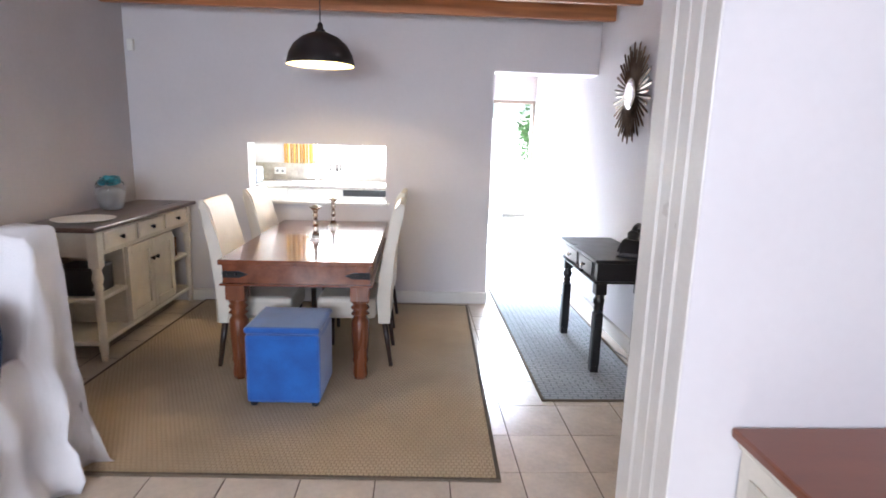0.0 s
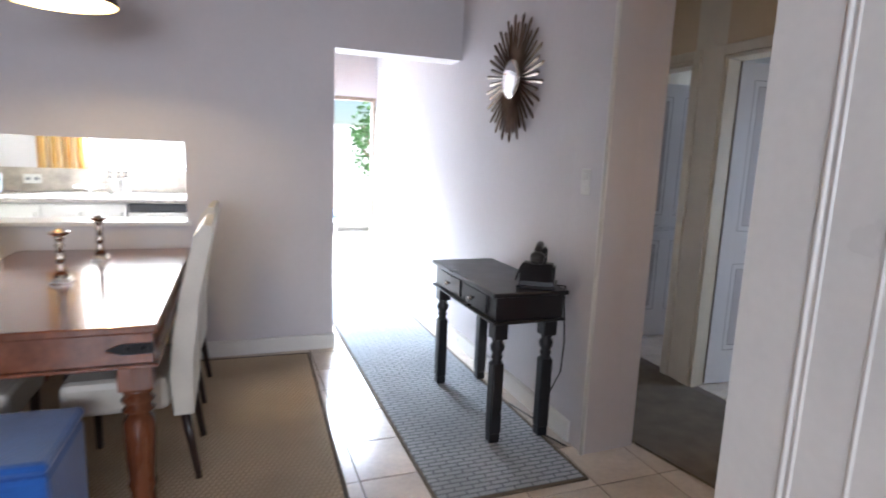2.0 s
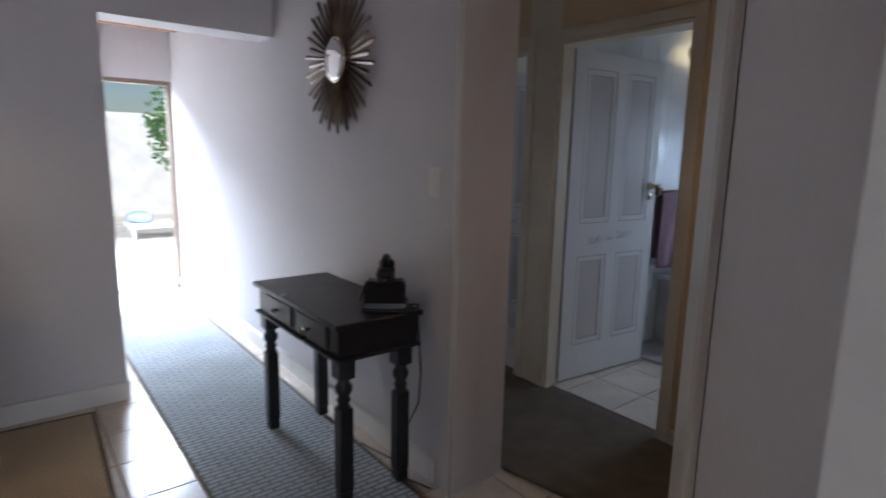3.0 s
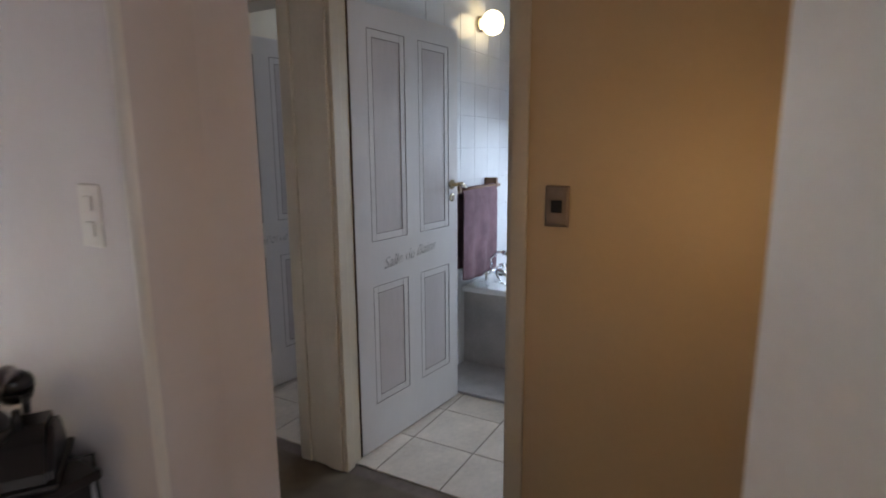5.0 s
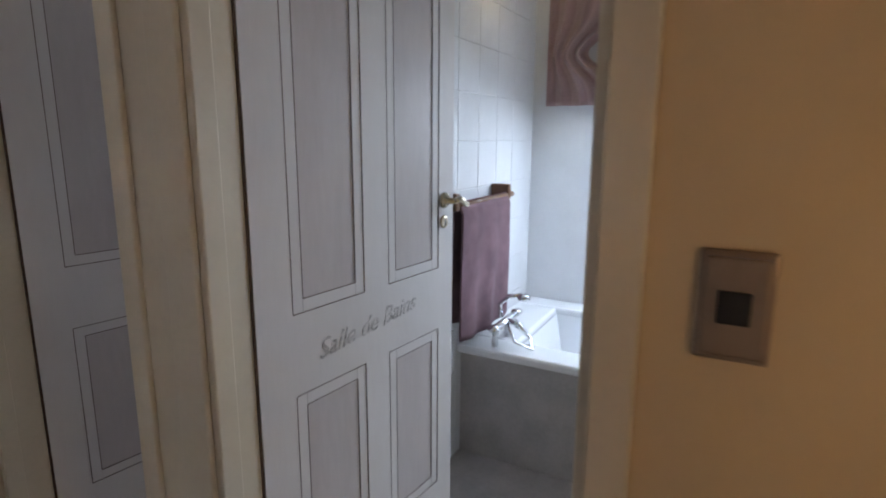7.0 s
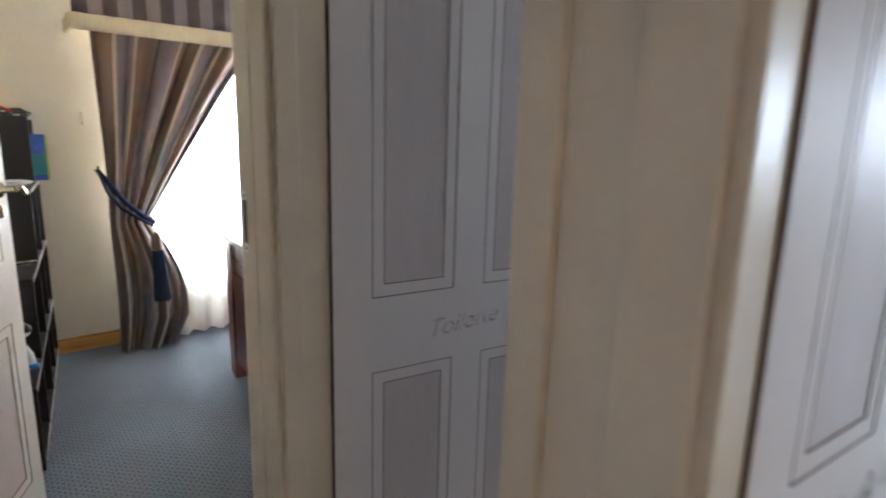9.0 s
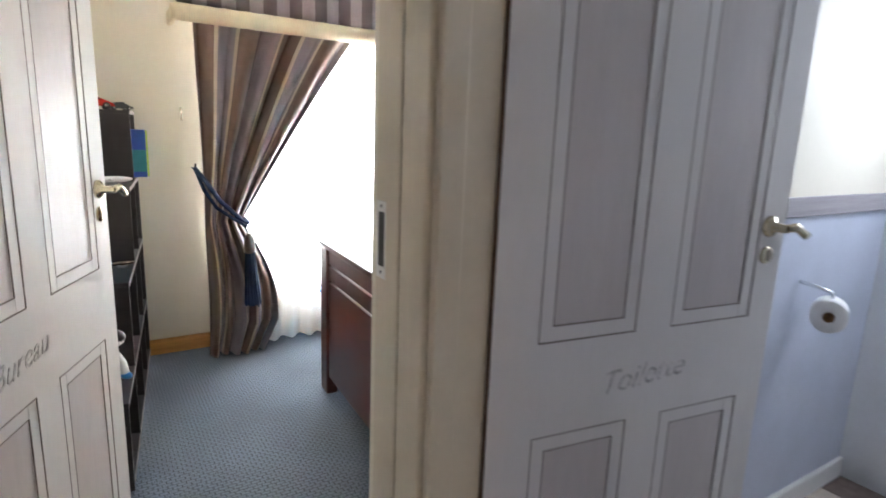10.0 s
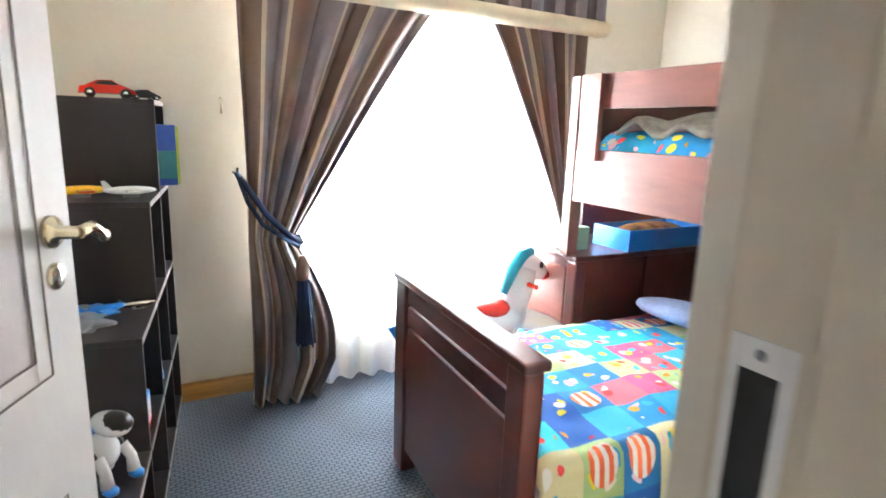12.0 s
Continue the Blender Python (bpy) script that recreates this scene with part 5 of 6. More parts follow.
part("mount", lathe([(0.05, 0), (0.05, 0.02), (0.03, 0.03)], 20, pose(0, 0, 0, 90)), M_BRASSY, gl)
part("globe", blob((0, -0.10, 0.0), (0.075, 0.07, 0.075), segs=20), M_GLOBE, gl, "lit frosted globe")


def bcurt(u, v):
    pinch = 1 - 0.55 * math.exp(-((v - 0.42) / 0.2) ** 2)
    return Vector((4.70 + 0.02 * math.sin(u * 22), 3.86 - 0.45 * u * pinch, 1.60 + 0.6 * v))


solid("bathroom_curtain", "pinkish tied-back curtain beside the bathroom window", "curtain", cloth(bcurt, 40, 24, 0.003), M_PINKCURT)

# ---- toilet ----
tr = thing("toilet_roll", "white toilet roll on a chrome wall holder", "toilet roll", pose(4.12, 4.86, 0.87))
part("roll", lathe([(0.02, -0.05), (0.055, -0.05), (0.056, 0.05), (0.02, 0.05)], 24, pose(0, 0, 0, 0, 90, 22)), M_PAPER, tr)
part("holder", tube([(0, 0.108, 0.09), (0, 0.06, 0.085), (0.0, 0.0, 0.075), (0.0, 0.0, 0.02)], 0.007, 8), M_CHROME, tr)
part("core", lathe([(0.018, -0.052), (0.018, 0.052)], 16, pose(0, 0, 0, 0, 90, 22)), M_FUR, tr)

# ---- bedroom ----
# stepped shelf
shelf = thing("stepped_bookcase", "espresso stepped bookcase with toys on its ledges", "bookcase", pose(2.25, 7.72, 0.01, 0, 0, -7))
cols = ((-0.32, 0.0, 1.475), (-0.66, -0.32, 1.11), (-1.06, -0.66, 0.745), (-1.44, -1.06, 0.37))
D, T = 0.33, 0.018
for y0, y1, h in cols:
    part("side_panel", boxed(-D, 0, y0, y0 + T, 0.0, h - T, 0.001), M_ESPRESSO, shelf)
    part("top_board", boxed(-D, 0.0, y0, y1, h - T, h, 0.001), M_ESPRESSO, shelf)
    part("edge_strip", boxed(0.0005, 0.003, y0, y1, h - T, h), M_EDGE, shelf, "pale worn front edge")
    for z in (0.0, 0.37, 0.745, 1.11):
        if z < h - 0.1:
            part("shelf", boxed(-D + T, -0.001, y0 + T, y1, max(0.03, z - T), max(0.03 + T, z), 0.0), M_ESPRESSO, shelf)
            part("edge_strip", boxed(0.0, 0.0025, y0 + T, y1, max(0.03, z - T), max(0.03 + T, z)), M_EDGE, shelf)
    part("back_panel", boxed(-D, -D + 0.005, y0 + T, y1, 0.04, h - T - 0.001), M_ESPRESSO, shelf)
part("side_panel", boxed(-D, 0, 0.0, T, 0.0, 1.475, 0.001), M_ESPRESSO, shelf)
SH = pose(2.25, 7.72, 0.01, 0, 0, -7)


def on_shelf(x, y, z, rz=0):
    return SH @ pose(x, y, z, 0, 0, rz)


def toy_car(name, label, m, body, s=1.0):
    c = thing(name, label, "toy car", m)
    o = [(-0.11, 0.018), (-0.105, 0.045), (-0.07, 0.052), (-0.035, 0.075), (0.02, 0.077), (0.055, 0.05), (0.10, 0.038), (0.112, 0.02)]
    part("body", prism([(x * s, z * s) for x, z in o], -0.045 * s, 0.045 * s, bevel=0.006 * s), body, c)
    part("windscreen", prism([(x * s, z * s) for x, z in ((-0.05, 0.056), (-0.03, 0.072), (0.018, 0.074), (0.044, 0.055))], -0.0455 * s, 0.0455 * s), M_PLASTIC, c)
    for x in (-0.068, 0.068):
        for y in (-0.042, 0.042):
            w = part("wheel", lathe([(0.018 * s, -0.008 * s), (0.021 * s, -0.004 * s), (0.021 * s, 0.004 * s), (0.018 * s, 0.008 * s)], 14, pose(x * s, y * s, 0.021 * s, 90)), M_RUBBER, c)
            part("rim", lathe([(0.011 * s, -0.009 * s), (0.011 * s, 0.009 * s)], 10, pose(x * s, y * s, 0.021 * s, 90)), M_CHROME, w)
    return c


toy_car("toy_car", "glossy red toy sports car on the bookcase", on_shelf(-0.17, -0.24, 1.475, 10), M_RED, 0.9)
toy_car("toy_car", "small black and yellow toy car on the bookcase", on_shelf(-0.06, -0.1, 1.475, 30), M_BLACK, 0.6)


def toy_plane(label, m, body, wing, s=1.0):
    p = thing("toy_plane", label, "toy plane", m, "toy planes")
    part("fuselage", blob((0, 0, 0.028 * s), (0.10 * s, 0.018 * s, 0.018 * s), segs=12), body, p)
    bm = prism([(-0.02 * s, 0.026 * s), (0.035 * s, 0.026 * s), (0.03 * s, 0.032 * s), (-0.02 * s, 0.031 * s)], -0.09 * s, 0.09 * s, bevel=0.001)
    part("wing", bm, wing, p)
    part("tail_fin", prism([(-0.095 * s, 0.03 * s), (-0.06 * s, 0.035 * s), (-0.09 * s, 0.07 * s), (-0.105 * s, 0.068 * s)], -0.003 * s, 0.003 * s), wing, p)
    part("undercarriage", boxed(-0.03 * s, 0.03 * s, -0.02 * s, 0.02 * s, 0, 0.014 * s, 0.003 * s), M_TOYGREY, p)
    return p


toy_plane("yellow and red toy plane on a shelf ledge", on_shelf(-0.24, -0.50, 1.11, 20), M_YELLOW, M_RED, 0.95)
toy_plane("pale grey toy plane on a shelf ledge", on_shelf(-0.08, -0.5, 1.11, 15), M_TOYWHITE, M_TOYWHITE, 0.9)
toy_plane("blue toy fighter plane on a shelf ledge", on_shelf(-0.15, -0.80, 0.745, 35), M_TOYBLUE, M_TOYBLUE, 0.8)
toy_plane("grey toy jet on a shelf ledge", on_shelf(-0.24, -0.83, 0.745, 60), M_TOYGREY, M_TOYGREY, 0.9)
toy_plane("olive grey toy plane on a shelf ledge", on_shelf(-0.17, -0.95, 0.745, -10), M_TOYGREY, M_TOYGREY, 0.95)
toy_plane("small silver toy plane on a shelf ledge", on_shelf(-0.05, -0.74, 0.745, 15), M_SILVER, M_SILVER, 0.6)
bk = thing("picture_book", "blue and sea-green picture book standing on a shelf", "book", on_shelf(-0.02, -0.17, 1.118, 12))
part("cover", boxed(-0.1, 0.08, 0.0, 0.022, 0, 0.26, 0.002), M_BOOKBLUE, bk)
part("cover_band", boxed(-0.098, 0.079, -0.002, 0.0, 0.03, 0.15), M_BOOKTEAL, bk)
part("page_edge", boxed(0.0805, 0.09, 0.0, 0.022, 0.004, 0.256), M_LIME, bk, "lime page edge")
stk = thing("stacking_toy", "rainbow plastic stacking toy on a low shelf", "toy", on_shelf(-0.07, -0.52, 0.37))
for i, mt in enumerate((M_TOYBLUE, M_TEAL, M_GREEN, M_YELLOW, M_RED, M_TOYGREY)):
    part("ring", lathe([(0.03, 0), (0.06 - i * 0.004, 0.006), (0.06 - i * 0.004, 0.032), (0.03, 0.038)], 16, pose(0, 0, i * 0.0385 + 0.0)), mt, stk)
bx = thing("toy_box", "blue and red toy box on the bottom shelf", "box", on_shelf(-0.075, -0.95, 0.37))
part("body", boxed(-0.06, 0.06, -0.07, 0.07, 0, 0.13, 0.004), M_TOYBLUE, bx)
part("base_band", boxed(-0.063, 0.063, -0.073, 0.073, 0.004, 0.03, 0.002), M_RED, bx)
part("label", boxed(0.0605, 0.062, -0.05, 0.05, 0.05, 0.11), M_TOYWHITE, bx, "white label with plain bars")
dogt = thing("robot_dog", "white and blue plastic robot dog toy", "toy robot", on_shelf(-0.10, -1.2, 0.37, -35))
part("body", blob((0, 0, 0.12), (0.055, 0.05, 0.065), segs=16), M_TOYWHITE, dogt)
part("head", blob((0.045, 0, 0.225), (0.075, 0.045, 0.042), segs=16), M_TOYWHITE, dogt)
part("visor", blob((0.065, 0, 0.235), (0.06, 0.041, 0.036), segs=14), M_PLASTIC, dogt, "black glossy visor")
for s in (-1, 1):
    part("ear", blob((-0.01, s * 0.046, 0.215), (0.03, 0.012, 0.022), segs=10), M_TOYBLUE, dogt)
    a = part("foreleg", tube([(0.03, s * 0.05, 0.12), (0.06, s * 0.055, 0.08), (0.065, s * 0.055, 0.03)], [0.02, 0.018, 0.022], 10), M_TOYWHITE, dogt)
    part("paw", blob((0.075, s * 0.055, 0.018), (0.03, 0.022, 0.018), segs=10), M_TOYBLUE, a)
    part("hind_leg", blob((-0.045, s * 0.05, 0.05), (0.035, 0.025, 0.05), segs=10), M_TOYWHITE, dogt)
    part("joint", lathe([(0.022, 0), (0.022, 0.01)], 14, pose(0.01, s * 0.05, 0.12, 90 * -s)), M_PLASTIC, dogt)
dogt.scale = (0.85, 0.85, 0.85)
solid("remote_control", "grey toy remote on the lowest shelf", "remote", boxed(-0.03, 0.03, -0.06, 0.06, 0, 0.02, 0.005), M_TOYGREY, on_shelf(-0.06, -0.9, 0.048, 20))


# curtains
def drawn_curtain(x_out, x_in, x_tie, z_tie, flip, seed):
    """A curtain hung from a pelmet and held back at a tie: outer edge, inner edge at the top, place of the tie."""
    def fn(u, v):
        z = 2.0 - v * 1.985
        t = (2.0 - z) / (2.0 - z_tie)
        if t <= 1:
            k = t ** 0.92
            xi = x_in * (1 - k) + x_tie * k
        else:
            q = (z_tie - z) / z_tie
            xi = x_tie + flip * (0.20 * math.sin(min(1, q * 1.6) * math.pi / 2)) * (1 if q < 0.75 else 1 - (q - 0.75) * 2.2)
        xo = x_out + flip * 0.03 * math.sin(min(t, 2.0) * 1.5)
        squeeze = 1 - 0.6 * math.exp(-((z - z_tie) / 0.25) ** 2)
        ph = u * 2 * math.pi * 5.5 + seed
        y = 7.53 + 0.042 * squeeze * math.sin(ph) + 0.02 * math.sin(ph * 0.37 + 3 * v + seed) + 0.05 * noise.noise(Vector((u * 4, v * 3, seed))) * v
        x = xo + (xi - xo) * (u + 0.012 * math.sin(ph * 1.0 + 1.2))
        # slack folds run from the heading towards the tie
        y += 0.03 * math.sin(9 * (u + 0.8 * t)) * min(1, t) * (1 - u) * 0.8
        return Vector((x, y, z))
    return cloth(fn, 150, 70, 0.003)


cl = solid("curtain", "taupe striped satin curtain tied back with a cord", "curtain", drawn_curtain(2.545, 3.53, 2.79, 0.86, 1, 0.3), M_CURTAIN, group="bedroom curtains")
cr = solid("curtain", "taupe striped satin curtain tied back beside the bunk", "curtain", drawn_curtain(4.53, 3.83, 4.42, 0.82, -1, 2.1), M_CURTAIN, group="bedroom curtains")
tie = thing("curtain_tieback", "navy rope tieback with a long tassel", "tieback")
bm = tube([(2.545, 7.62, 1.17), (2.565, 7.44, 1.12), (2.64, 7.42, 1.0), (2.74, 7.43, 0.9), (2.80, 7.46, 0.86), (2.81, 7.56, 0.87)], 0.014, 8)
tube([(2.545, 7.62, 1.17), (2.56, 7.43, 1.06), (2.62, 7.415, 0.96), (2.73, 7.42, 0.88), (2.79, 7.45, 0.84)], 0.011, 8, bm)
part("rope", bm, M_NAVY, tie)
part("hook", tube([(2.545, 7.748, 1.17), (2.545, 7.62, 1.17), (2.545, 7.60, 1.2)], 0.006, 8), M_KNOB, tie)
ta = part("tassel_head", lathe([(0.012, 0.0), (0.03, -0.03), (0.034, -0.09), (0.028, -0.12)][::-1], 14, pose(2.80, 7.43, 0.80)), M_CURTAIN, tie, "ribbed tassel head")
bm = bmesh.new()
rnd = random.Random(8)
for i in range(46):
    a, r = rnd.uniform(0, 6.28), rnd.uniform(0.008, 0.034)
    x, y = r * math.cos(a), r * math.sin(a)
    tube([(2.80 + x * 0.8, 7.43 + y * 0.8, 0.69), (2.81 + x * 1.5, 7.43 + y * 1.5, 0.34 + rnd.uniform(0, 0.03))], 0.006, 5, bm)
part("fringe", bm, M_NAVY, ta, "long navy fringe")


def sheer(u, v):
    return Vector((2.66 + 1.84 * u, 7.66 + 0.022 * math.sin(u * 95) + 0.01 * math.sin(u * 31), 0.02 + 2.02 * v + 0.006 * math.sin(u * 95)))


solid("sheer_curtain", "white sheer voile curtain glowing with daylight", "curtain", cloth(sheer, 260, 6, 0), M_SHEER)
pel = thing("curtain_pelmet", "cream padded pelmet roll below a striped valance", "pelmet")
bm = tube([(2.44, 7.47, 2.015), (2.47, 7.47, 2.015), (3.5, 7.47, 2.015), (4.59, 7.47, 2.015), (4.62, 7.47, 2.015)], [0.036, 0.046, 0.048, 0.046, 0.036], 20)
part("roll", bm, M_PELMET, pel)
part("return_board", boxed(2.45, 2.48, 7.47, 7.745, 1.975, 2.055, 0.01), M_PELMET, pel)
part("return_board", boxed(4.58, 4.61, 7.47, 7.745, 1.975, 2.055, 0.01), M_PELMET, pel)
part("valance", cloth(lambda u, v: Vector((2.47 + 2.12 * u, 7.455 + 0.006 * math.sin(u * 120), 2.05 + 0.33 * v)), 160, 3, 0.004), M_VALANCE, pel, "plum striped gathered valance")
solid("wall_hook", "small brass hook on the cream bedroom wall", "hook", tube([(2.50, 7.749, 1.52), (2.50, 7.73, 1.51), (2.50, 7.725, 1.47), (2.50, 7.735, 1.45)], 0.006, 6), M_BRASSY)

# bed
# the bed stands slightly askew
TURN = pose(3.03, 6.84, 0, 0, 0, -3.7) @ pose(-3.03, -6.84, 0)
bed = thing("single_bed", "mahogany bed with a slatted footboard, made up", "bed", TURN @ pose(0, 0, 0.01))
BX = 3.03
for z0, z1 in ((0.10, 0.632), (0.644, 0.719), (0.731, 0.81)):
    part("footboard_panel", boxed(BX + 0.012, BX + 0.05, 5.96, 6.73, z0, z1, 0.003), M_MAHOG, bed)
for y0, y1 in ((6.73, 6.84), (5.87, 5.96)):
    part("bed_post", boxed(BX, BX + 0.062, y0, y1, 0, 0.81, 0.008), M_MAHOG, bed)
part("cap_rail", boxed(BX - 0.01, BX + 0.075, 5.86, 6.85, 0.811, 0.842, 0.008), M_MAHOG, bed)
part("side_rail", boxed(BX + 0.063, 5.0, 5.89, 5.92, 0.2, 0.36, 0.006), M_MAHOG, bed)
part("side_rail", boxed(BX + 0.063, 5.0, 6.79, 6.82, 0.2, 0.36, 0.006), M_MAHOG, bed)
part("mattress", boxed(BX + 0.07, 5.0, 5.93, 6.78, 0.26, 0.47, 0.04), M_PAPER, bed)
part("headboard", boxed(5.0, 5.05, 5.87, 6.84, 0, 0.9, 0.008), M_MAHOG, bed)


def duvet(u, v):
    x = BX + 0.085 + u * 1.55
    w = (v - 0.5) * 1.36
    y = 6.355 + max(-0.47, min(0.47, w))
    over = max(0, abs(w) - 0.455)
    z = 0.525 + 0.03 * math.cos(w * 3) - over * 1.5 + 0.014 * noise.noise(Vector((x * 4, w * 4, 0.4))) + 0.01 * noise.noise(Vector((x * 11, w * 11, 2)))
    y += math.copysign(min(0.02, over * 0.2), w) + 0.012 * math.sin(x * 14) * min(1, over * 6)
    if u < 0.05:
        z -= 0.05 * (1 - u / 0.05) ** 2
    return Vector((x, y, z))


solid("duvet", "bright patchwork print duvet with balloons and trucks", "duvet", cloth(duvet, 90, 70, 0.012), M_DUVET, TURN)
solid("pillow", "pale blue pillow under the bunk", "pillow", blob((0, 0, 0), (0.2, 0.33, 0.045), segs=24, power=0.75), M_PALEBLUE, pose(4.40, 6.42, 0.60, 0, 8, 6))
bear = solid("plush_toy", "tawny plush toy on the pillow", "plush toy", blob((0, 0, 0), (0.1, 0.12, 0.075), segs=16), M_FUR, pose(4.45, 6.05, 0.665))
solid("plush_ball", "small tawny plush toy on the bed", "plush toy", blob((0, 0, 0), (0.06, 0.06, 0.06), segs=12), M_FUR, pose(4.33, 5.94, 0.66))

# cabinet behind the bed and the raised bunk over it
cabn = thing("bedside_chest", "mahogany chest supporting the raised bunk", "chest", pose(0, 0, 0.01))
part("body", boxed(4.03, 5.39, 6.90, 7.33, 0.0, 0.785, 0.004), M_MAHOG, cabn)
part("corner_post", boxed(4.005, 4.075, 6.875, 6.945, 0.0, 0.785, 0.01), M_MAHOG, cabn)
part("side_panel", boxed(4.02, 4.029, 6.97, 7.27, 0.08, 0.74, 0.003), M_MAHOGL, cabn, "lighter inset side panel")
part("chest_top", boxed(3.99, 5.39, 6.86, 7.37, 0.786, 0.815, 0.008), M_MAHOG, cabn)
part("back_panel", boxed(4.44, 5.39, 7.34, 7.36, 0.816, 1.10, 0.003), M_MAHOG, cabn)
for x in (4.5, 4.95):
    part("front_stile", boxed(x, x + 0.06, 6.885, 6.899, 0.04, 0.78, 0.003), M_MAHOG, cabn)
bunk = thing("bunk_bed", "raised mahogany bunk with guard rail boards", "bunk bed", pose(0, 0, 0.826))
part("post", boxed(3.965, 4.03, 6.905, 6.965, 0, 0.85, 0.006), M_MAHOGL, bunk)
part("rail_block", boxed(3.935, 3.964, 6.74, 6.86, 0.47, 0.85, 0.005), M_MAHOGL, bunk)
part("guard_board", boxed(3.965, 3.99, 5.12, 6.90, 0.70, 0.85, 0.005), M_MAHOGL, bunk)
part("side_board", boxed(3.965, 3.99, 5.12, 6.90, 0.272, 0.52, 0.005), M_MAHOGL, bunk)
part("end_board", boxed(4.03, 4.95, 6.92, 6.95, 0.272, 0.85, 0.005), M_MAHOG, bunk)
part("post", boxed(4.95, 5.01, 6.905, 6.965, 0, 0.85, 0.006), M_MAHOG, bunk)
part("base_board", boxed(3.991, 5.0, 5.12, 6.90, 0.30, 0.325), M_MAHOG, bunk)
part("post", boxed(3.965, 4.03, 5.11, 5.17, -0.826, 0.85, 0.006), M_MAHOGL, bunk)
part("mattress", boxed(4.0, 4.98, 5.2, 6.86, 0.327, 0.50, 0.04), M_PAPER, bunk)


def bunk_cover(u, v):
    x = 4.0 + 0.96 * u
    y = 5.22 + 1.6 * v
    z = 0.826 + 0.60 + 0.05 * noise.noise(Vector((x * 5, y * 5, 3))) + 0.04 * math.sin(u * 3.1)
    if u < 0.12:
        z -= 0.12 * (1 - u / 0.12) ** 2
    return Vector((x, y, z))


solid("bunk_duvet", "patchwork print duvet rumpled on the bunk", "duvet", cloth(bunk_cover, 40, 60, 0.03), M_DUVET)
def heap(u, v):
    x, y = 4.05 + 0.75 * u, 5.35 + 1.4 * v
    lift = (math.sin(math.pi * u) * math.sin(math.pi * v)) ** 0.5
    return Vector((x, y, 1.44 + 0.075 * lift + 0.04 * noise.noise(Vector((x * 7, y * 7, 1))) + 0.02 * math.sin(24 * y + 9 * x)))


solid("bunk_blanket", "grey-beige rumpled blanket heaped on the bunk", "blanket", cloth(heap, 40, 70, 0.02), M_BLANKET)
crate = thing("storage_crate", "blue woven plastic crate of oddments on the chest", "crate", pose(4.62, 6.995, 0.826, 0, 0, 1))
bm = bmesh.new()
for a in ((-0.2, 0.2, -0.13, -0.122), (-0.2, 0.2, 0.122, 0.13), (-0.2, -0.192, -0.122, 0.122), (0.192, 0.2, -0.122, 0.122)):
    box(bm, a[0], a[1], a[2], a[3], 0, 0.14, 0.002)
box(bm, -0.192, 0.192, -0.122, 0.122, 0.002, 0.01)
part("basket", bm, M_TOYBLUE, crate)
for i in range(5):
    part("weave_band", boxed(-0.202, 0.202, -0.133, -0.1305, 0.012 + i * 0.026, 0.028 + i * 0.026, 0.001), M_TOYBLUE, crate)
part("contents", blob((0, 0, 0.1), (0.17, 0.1, 0.06), segs=12), M_FUR, crate, "tawny oddments")
crate.scale = (1.45, 1, 0.8)
solid("small_box", "pale green box on the chest", "box", boxed(-0.06, 0.06, -0.06, 0.06, 0, 0.12, 0.004), M_MINT, pose(4.12, 7.05, 0.826))

# rocking horse
horse = thing("rocking_horse", "white plastic rocking horse with blue rockers", "rocking horse", pose(3.69, 7.10, 0.01, 0, 0, 4))
part("body", blob((-0.02, 0, 0.46), (0.21, 0.095, 0.09), segs=20), M_TOYWHITE, horse)
part("neck", tube([(0.10, 0, 0.49), (0.16, 0, 0.60), (0.19, 0, 0.70)], [0.085, 0.065, 0.055], 14), M_TOYWHITE, horse)
part("head", blob((0.235, 0, 0.70), (0.10, 0.055, 0.055), segs=16, turn=Matrix.Rotation(radians(35), 3, "Y")), M_TOYWHITE, horse)
part("muzzle", blob((0.30, 0, 0.655), (0.035, 0.045, 0.03), segs=12), M_RED, horse, "red muzzle")
part("mane", tube([(0.05, 0, 0.58), (0.10, 0, 0.70), (0.15, 0, 0.765), (0.22, 0, 0.785)], [0.02, 0.034, 0.036, 0.02], 10), M_TEAL, horse, "turquoise mane")
for s in (-1, 1):
    part("eye", blob((0.245, s * 0.052, 0.72), (0.014, 0.008, 0.02), segs=10), M_PLASTIC, horse)
    part("foreleg", tube([(0.11, s * 0.08, 0.47), (0.24, s * 0.13, 0.43), (0.33, s * 0.15, 0.36)], [0.055, 0.045, 0.05], 12), M_TOYWHITE, horse)
    part("hind_leg", tube([(-0.16, s * 0.08, 0.45), (-0.22, s * 0.13, 0.36), (-0.28, s * 0.15, 0.25)], [0.06, 0.045, 0.05], 12), M_TOYWHITE, horse)
    pts = [(-0.48 + 0.96 * k / 12, s * 0.17, 0.035 + 0.42 * ((k - 6) / 6) ** 2) for k in range(13)]
    part("rocker", tube(pts, 0.036, 10), M_TOYBLUE, horse, "blue curved rocker")
part("saddle", blob((-0.03, 0, 0.52), (0.105, 0.1, 0.05), segs=16), M_RED, horse, "red saddle")
part("tail", tube([(-0.20, 0, 0.50), (-0.27, 0, 0.52), (-0.33, 0, 0.47)], [0.03, 0.03, 0.012], 10), M_TEAL, horse)
part("handle", tube([(0.16, -0.12, 0.63), (0.16, 0.12, 0.63)], 0.012, 8), M_RED, horse)
part("foot_bar", tube([(0.38, -0.2, 0.34), (0.38, 0.2, 0.34)], 0.018, 8), M_YELLOW, horse, "yellow foot bar")

horse.scale = (1.02, 1.02, 1.02)

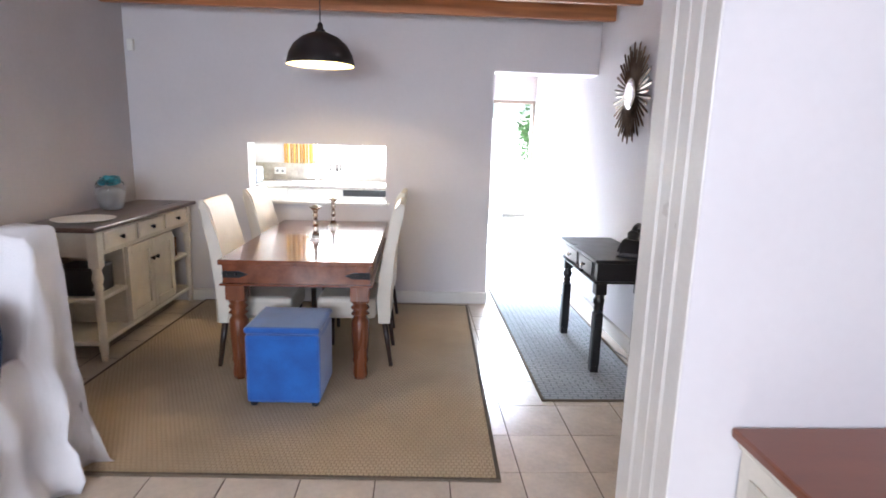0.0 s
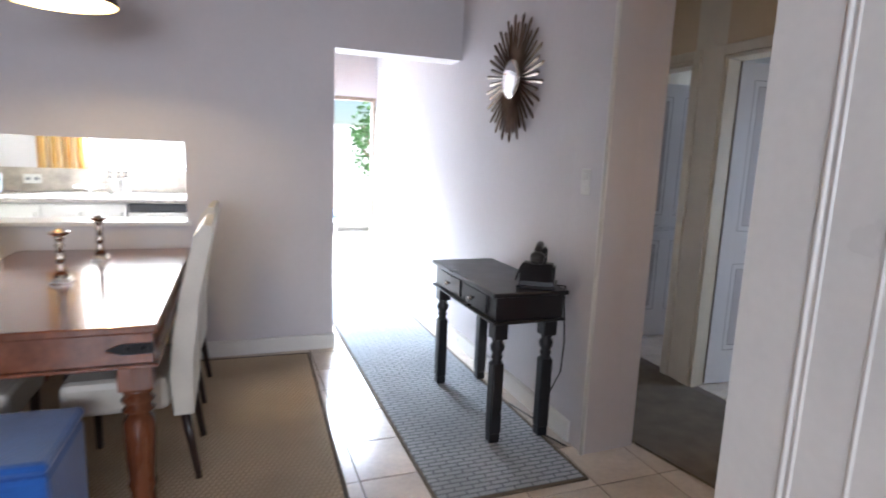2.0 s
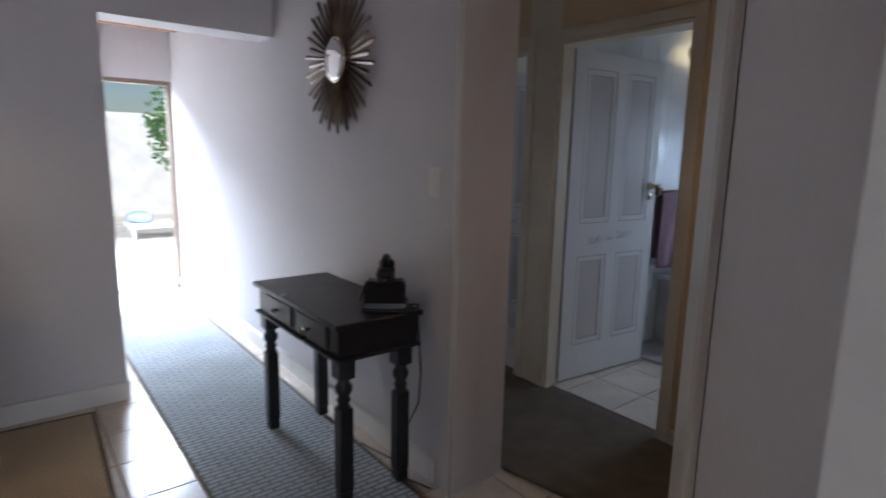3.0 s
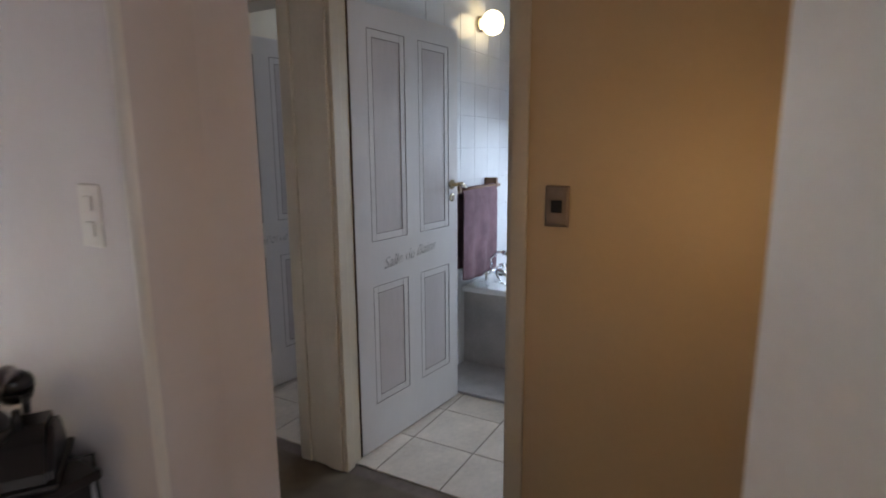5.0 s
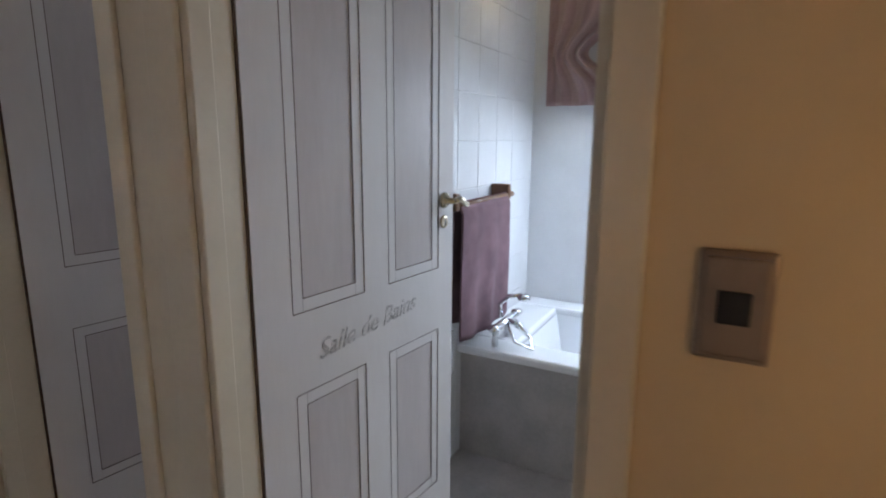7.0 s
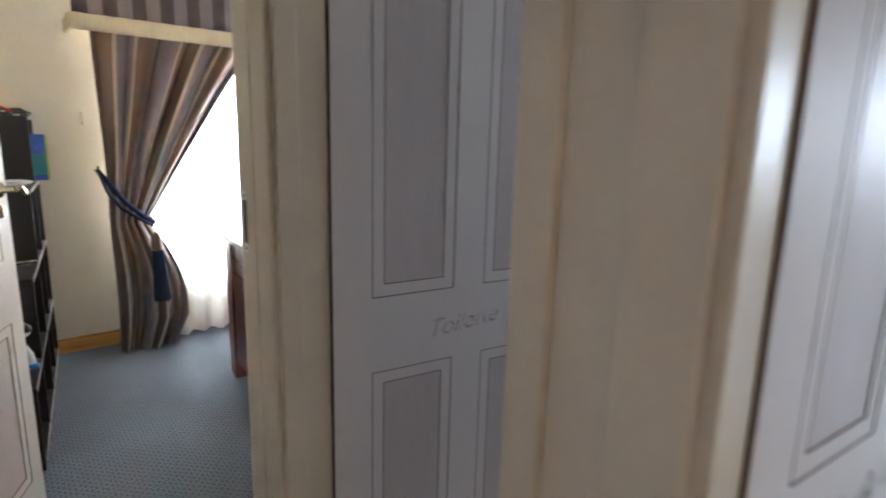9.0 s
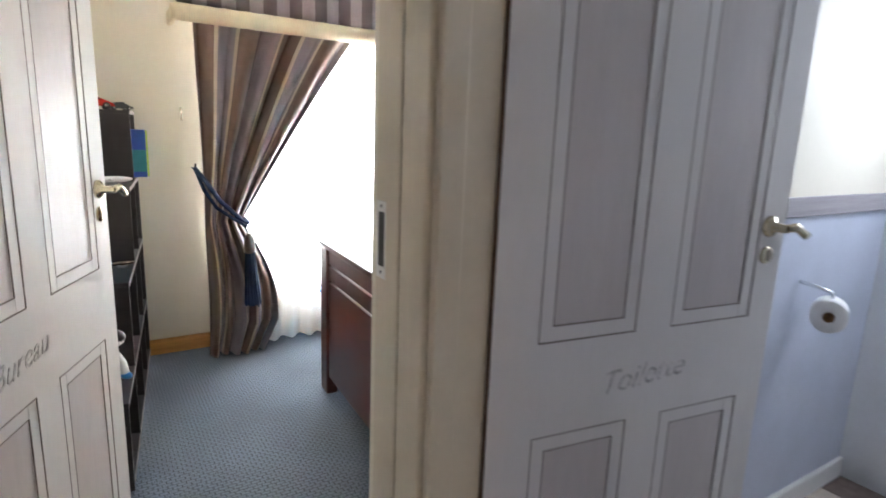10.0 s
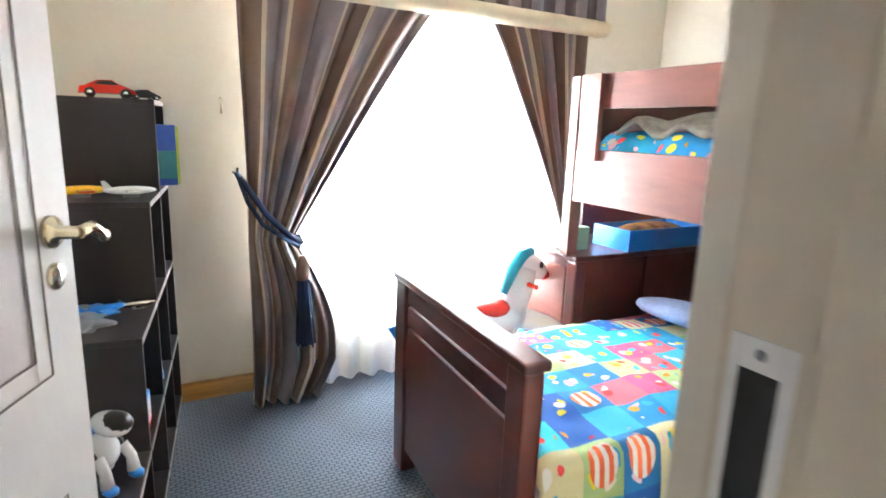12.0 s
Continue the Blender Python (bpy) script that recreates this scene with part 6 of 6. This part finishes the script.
# ---- outside the front door ----
setting("garden_path", boxed(-6, 8, 7.95, 24, -0.12, -0.03), M_PAVE, "pale sunlit paving outside the door")
setting("garden_wall", boxed(-8, 9, 15.0, 15.2, -0.12, 2.1), M_RENDER, "white rendered garden wall")
lounger = thing("garden_lounger", "low white garden lounger with a blue cushion", "lounger", pose(1.9, 11.6, -0.03))
part("frame", boxed(-0.45, 0.75, -0.3, 0.3, 0.18, 0.26, 0.02), M_TOYWHITE, lounger)
for x in (-0.38, 0.68):
    for y in (-0.24, 0.24):
        part("leg", tube([(x, y, 0), (x, y, 0.185)], 0.02, 8), M_TOYWHITE, lounger)
part("cushion", blob((-0.25, 0, 0.34), (0.18, 0.2, 0.09), segs=14, power=0.7), M_PALEBLUE, lounger, "blue cushion")
tree = thing("garden_tree", "green leafy garden tree in sunlight", "tree", pose(2.42, 12.2, -0.03))
part("trunk", tube([(0, 0, 0), (0.03, 0, 0.5), (0.0, 0.04, 1.0), (0.05, 0, 1.6)], [0.07, 0.055, 0.045, 0.03], 10), M_BARK, tree)
for k in range(5):
    a = k * 1.3
    part("limb", tube([(0.02, 0.02, 0.9 + 0.15 * k), (0.25 * math.cos(a), 0.25 * math.sin(a), 1.2 + 0.17 * k), (0.42 * math.cos(a), 0.42 * math.sin(a), 1.45 + 0.17 * k)], [0.025, 0.018, 0.01], 6), M_BARK, tree)
rnd = random.Random(5)
verts, faces = [], []
for _ in range(1500):
    a, b, r = rnd.uniform(0, 6.28), rnd.uniform(-1, 1), rnd.uniform(0.25, 1) ** 0.5
    c = Vector((0.55 * r * math.cos(a) * math.sqrt(1 - b * b), 0.55 * r * math.sin(a) * math.sqrt(1 - b * b), 1.75 + 0.75 * b * r))
    if noise.noise(c * 3.1) < -0.12:
        continue
    q = Euler((rnd.uniform(0, 6), rnd.uniform(0, 6), rnd.uniform(0, 6))).to_matrix()
    k = len(verts)
    verts += [c + q @ Vector(p) for p in ((0, -0.06, 0), (0.028, 0, 0.008), (0, 0.06, 0), (-0.028, 0, 0.008))]
    faces.append((k, k + 1, k + 2, k + 3))
me = bpy.data.meshes.new("crown")
me.from_pydata(verts, [], faces)
me.materials.append(M_LEAF)
crown = new("crown", me)
crown.parent = tree

# ---- wall tiles of the bathroom ----
wall_bn = bpy.data.objects["wall_bath_north"]
tile_me = bpy.data.meshes.new("wall_tile")
bm = boxed(0.001, 0.199, -0.004, 0.0, 0.001, 0.199, 0.0015)
bm.to_mesh(tile_me)
bm.free()
tile_me.materials.append(M_WTILE)
for i in range(6):
    for k in range(11):
        t = new("tile", tile_me)
        t.parent = wall_bn
        t.location = (3.45 + i * 0.2, 3.95, 0.02 + k * 0.2)

# ---- floor tiles ----
P, X0, Y0 = 0.331, 0.273, 2.408
me_t = bpy.data.meshes.new("floor_tile")
bm = boxed(0.003, P - 0.003, 0.003, P - 0.003, -0.0055, 0.0, 0.0015)
bm.to_mesh(me_t)
bm.free()
me_t.materials.append(M_TILE)
rest_v, rest_f = [], []
count = 0
for i in range(-10, 16):
    for k in range(-14, 17):
        x, y = X0 + i * P, Y0 + k * P
        if y + P > 7.75 or x < -2.75 or x + P > 4.75 or (x > 1.68 and y > 4.95) or (x > 2.5 and y < 1.9):
            continue
        if 1.69 < x < 2.3 and y > 1.99:
            continue
        if -2.1 < x < -0.4 and 2.8 < y < 4.7:
            continue
        near = (-2.0 < x < 1.7 and 1.4 < y < 2.75) or (0.2 < x < 1.6 and 2.4 < y < 5.3) or (x > 2.3 and 2.8 < y)
        if near and count < 300:
            t = new("tile", me_t)
            t.parent = floor
            t.location = (x, y, 0)
            count += 1
        else:
            n0 = len(rest_v)
            rest_v += [(x + 0.003, y + 0.003, -0.001), (x + P - 0.003, y + 0.003, -0.001), (x + P - 0.003, y + P - 0.003, -0.001), (x + 0.003, y + P - 0.003, -0.001)]
            rest_f.append((n0, n0 + 1, n0 + 2, n0 + 3))
me = bpy.data.meshes.new("far_tiles")
me.from_pydata(rest_v, [], rest_f)
me.materials.append(M_TILE)
far = new("far_tiles", me)
far.parent = floor
tagged(far, "cream floor tiles further off", kind="stuff")
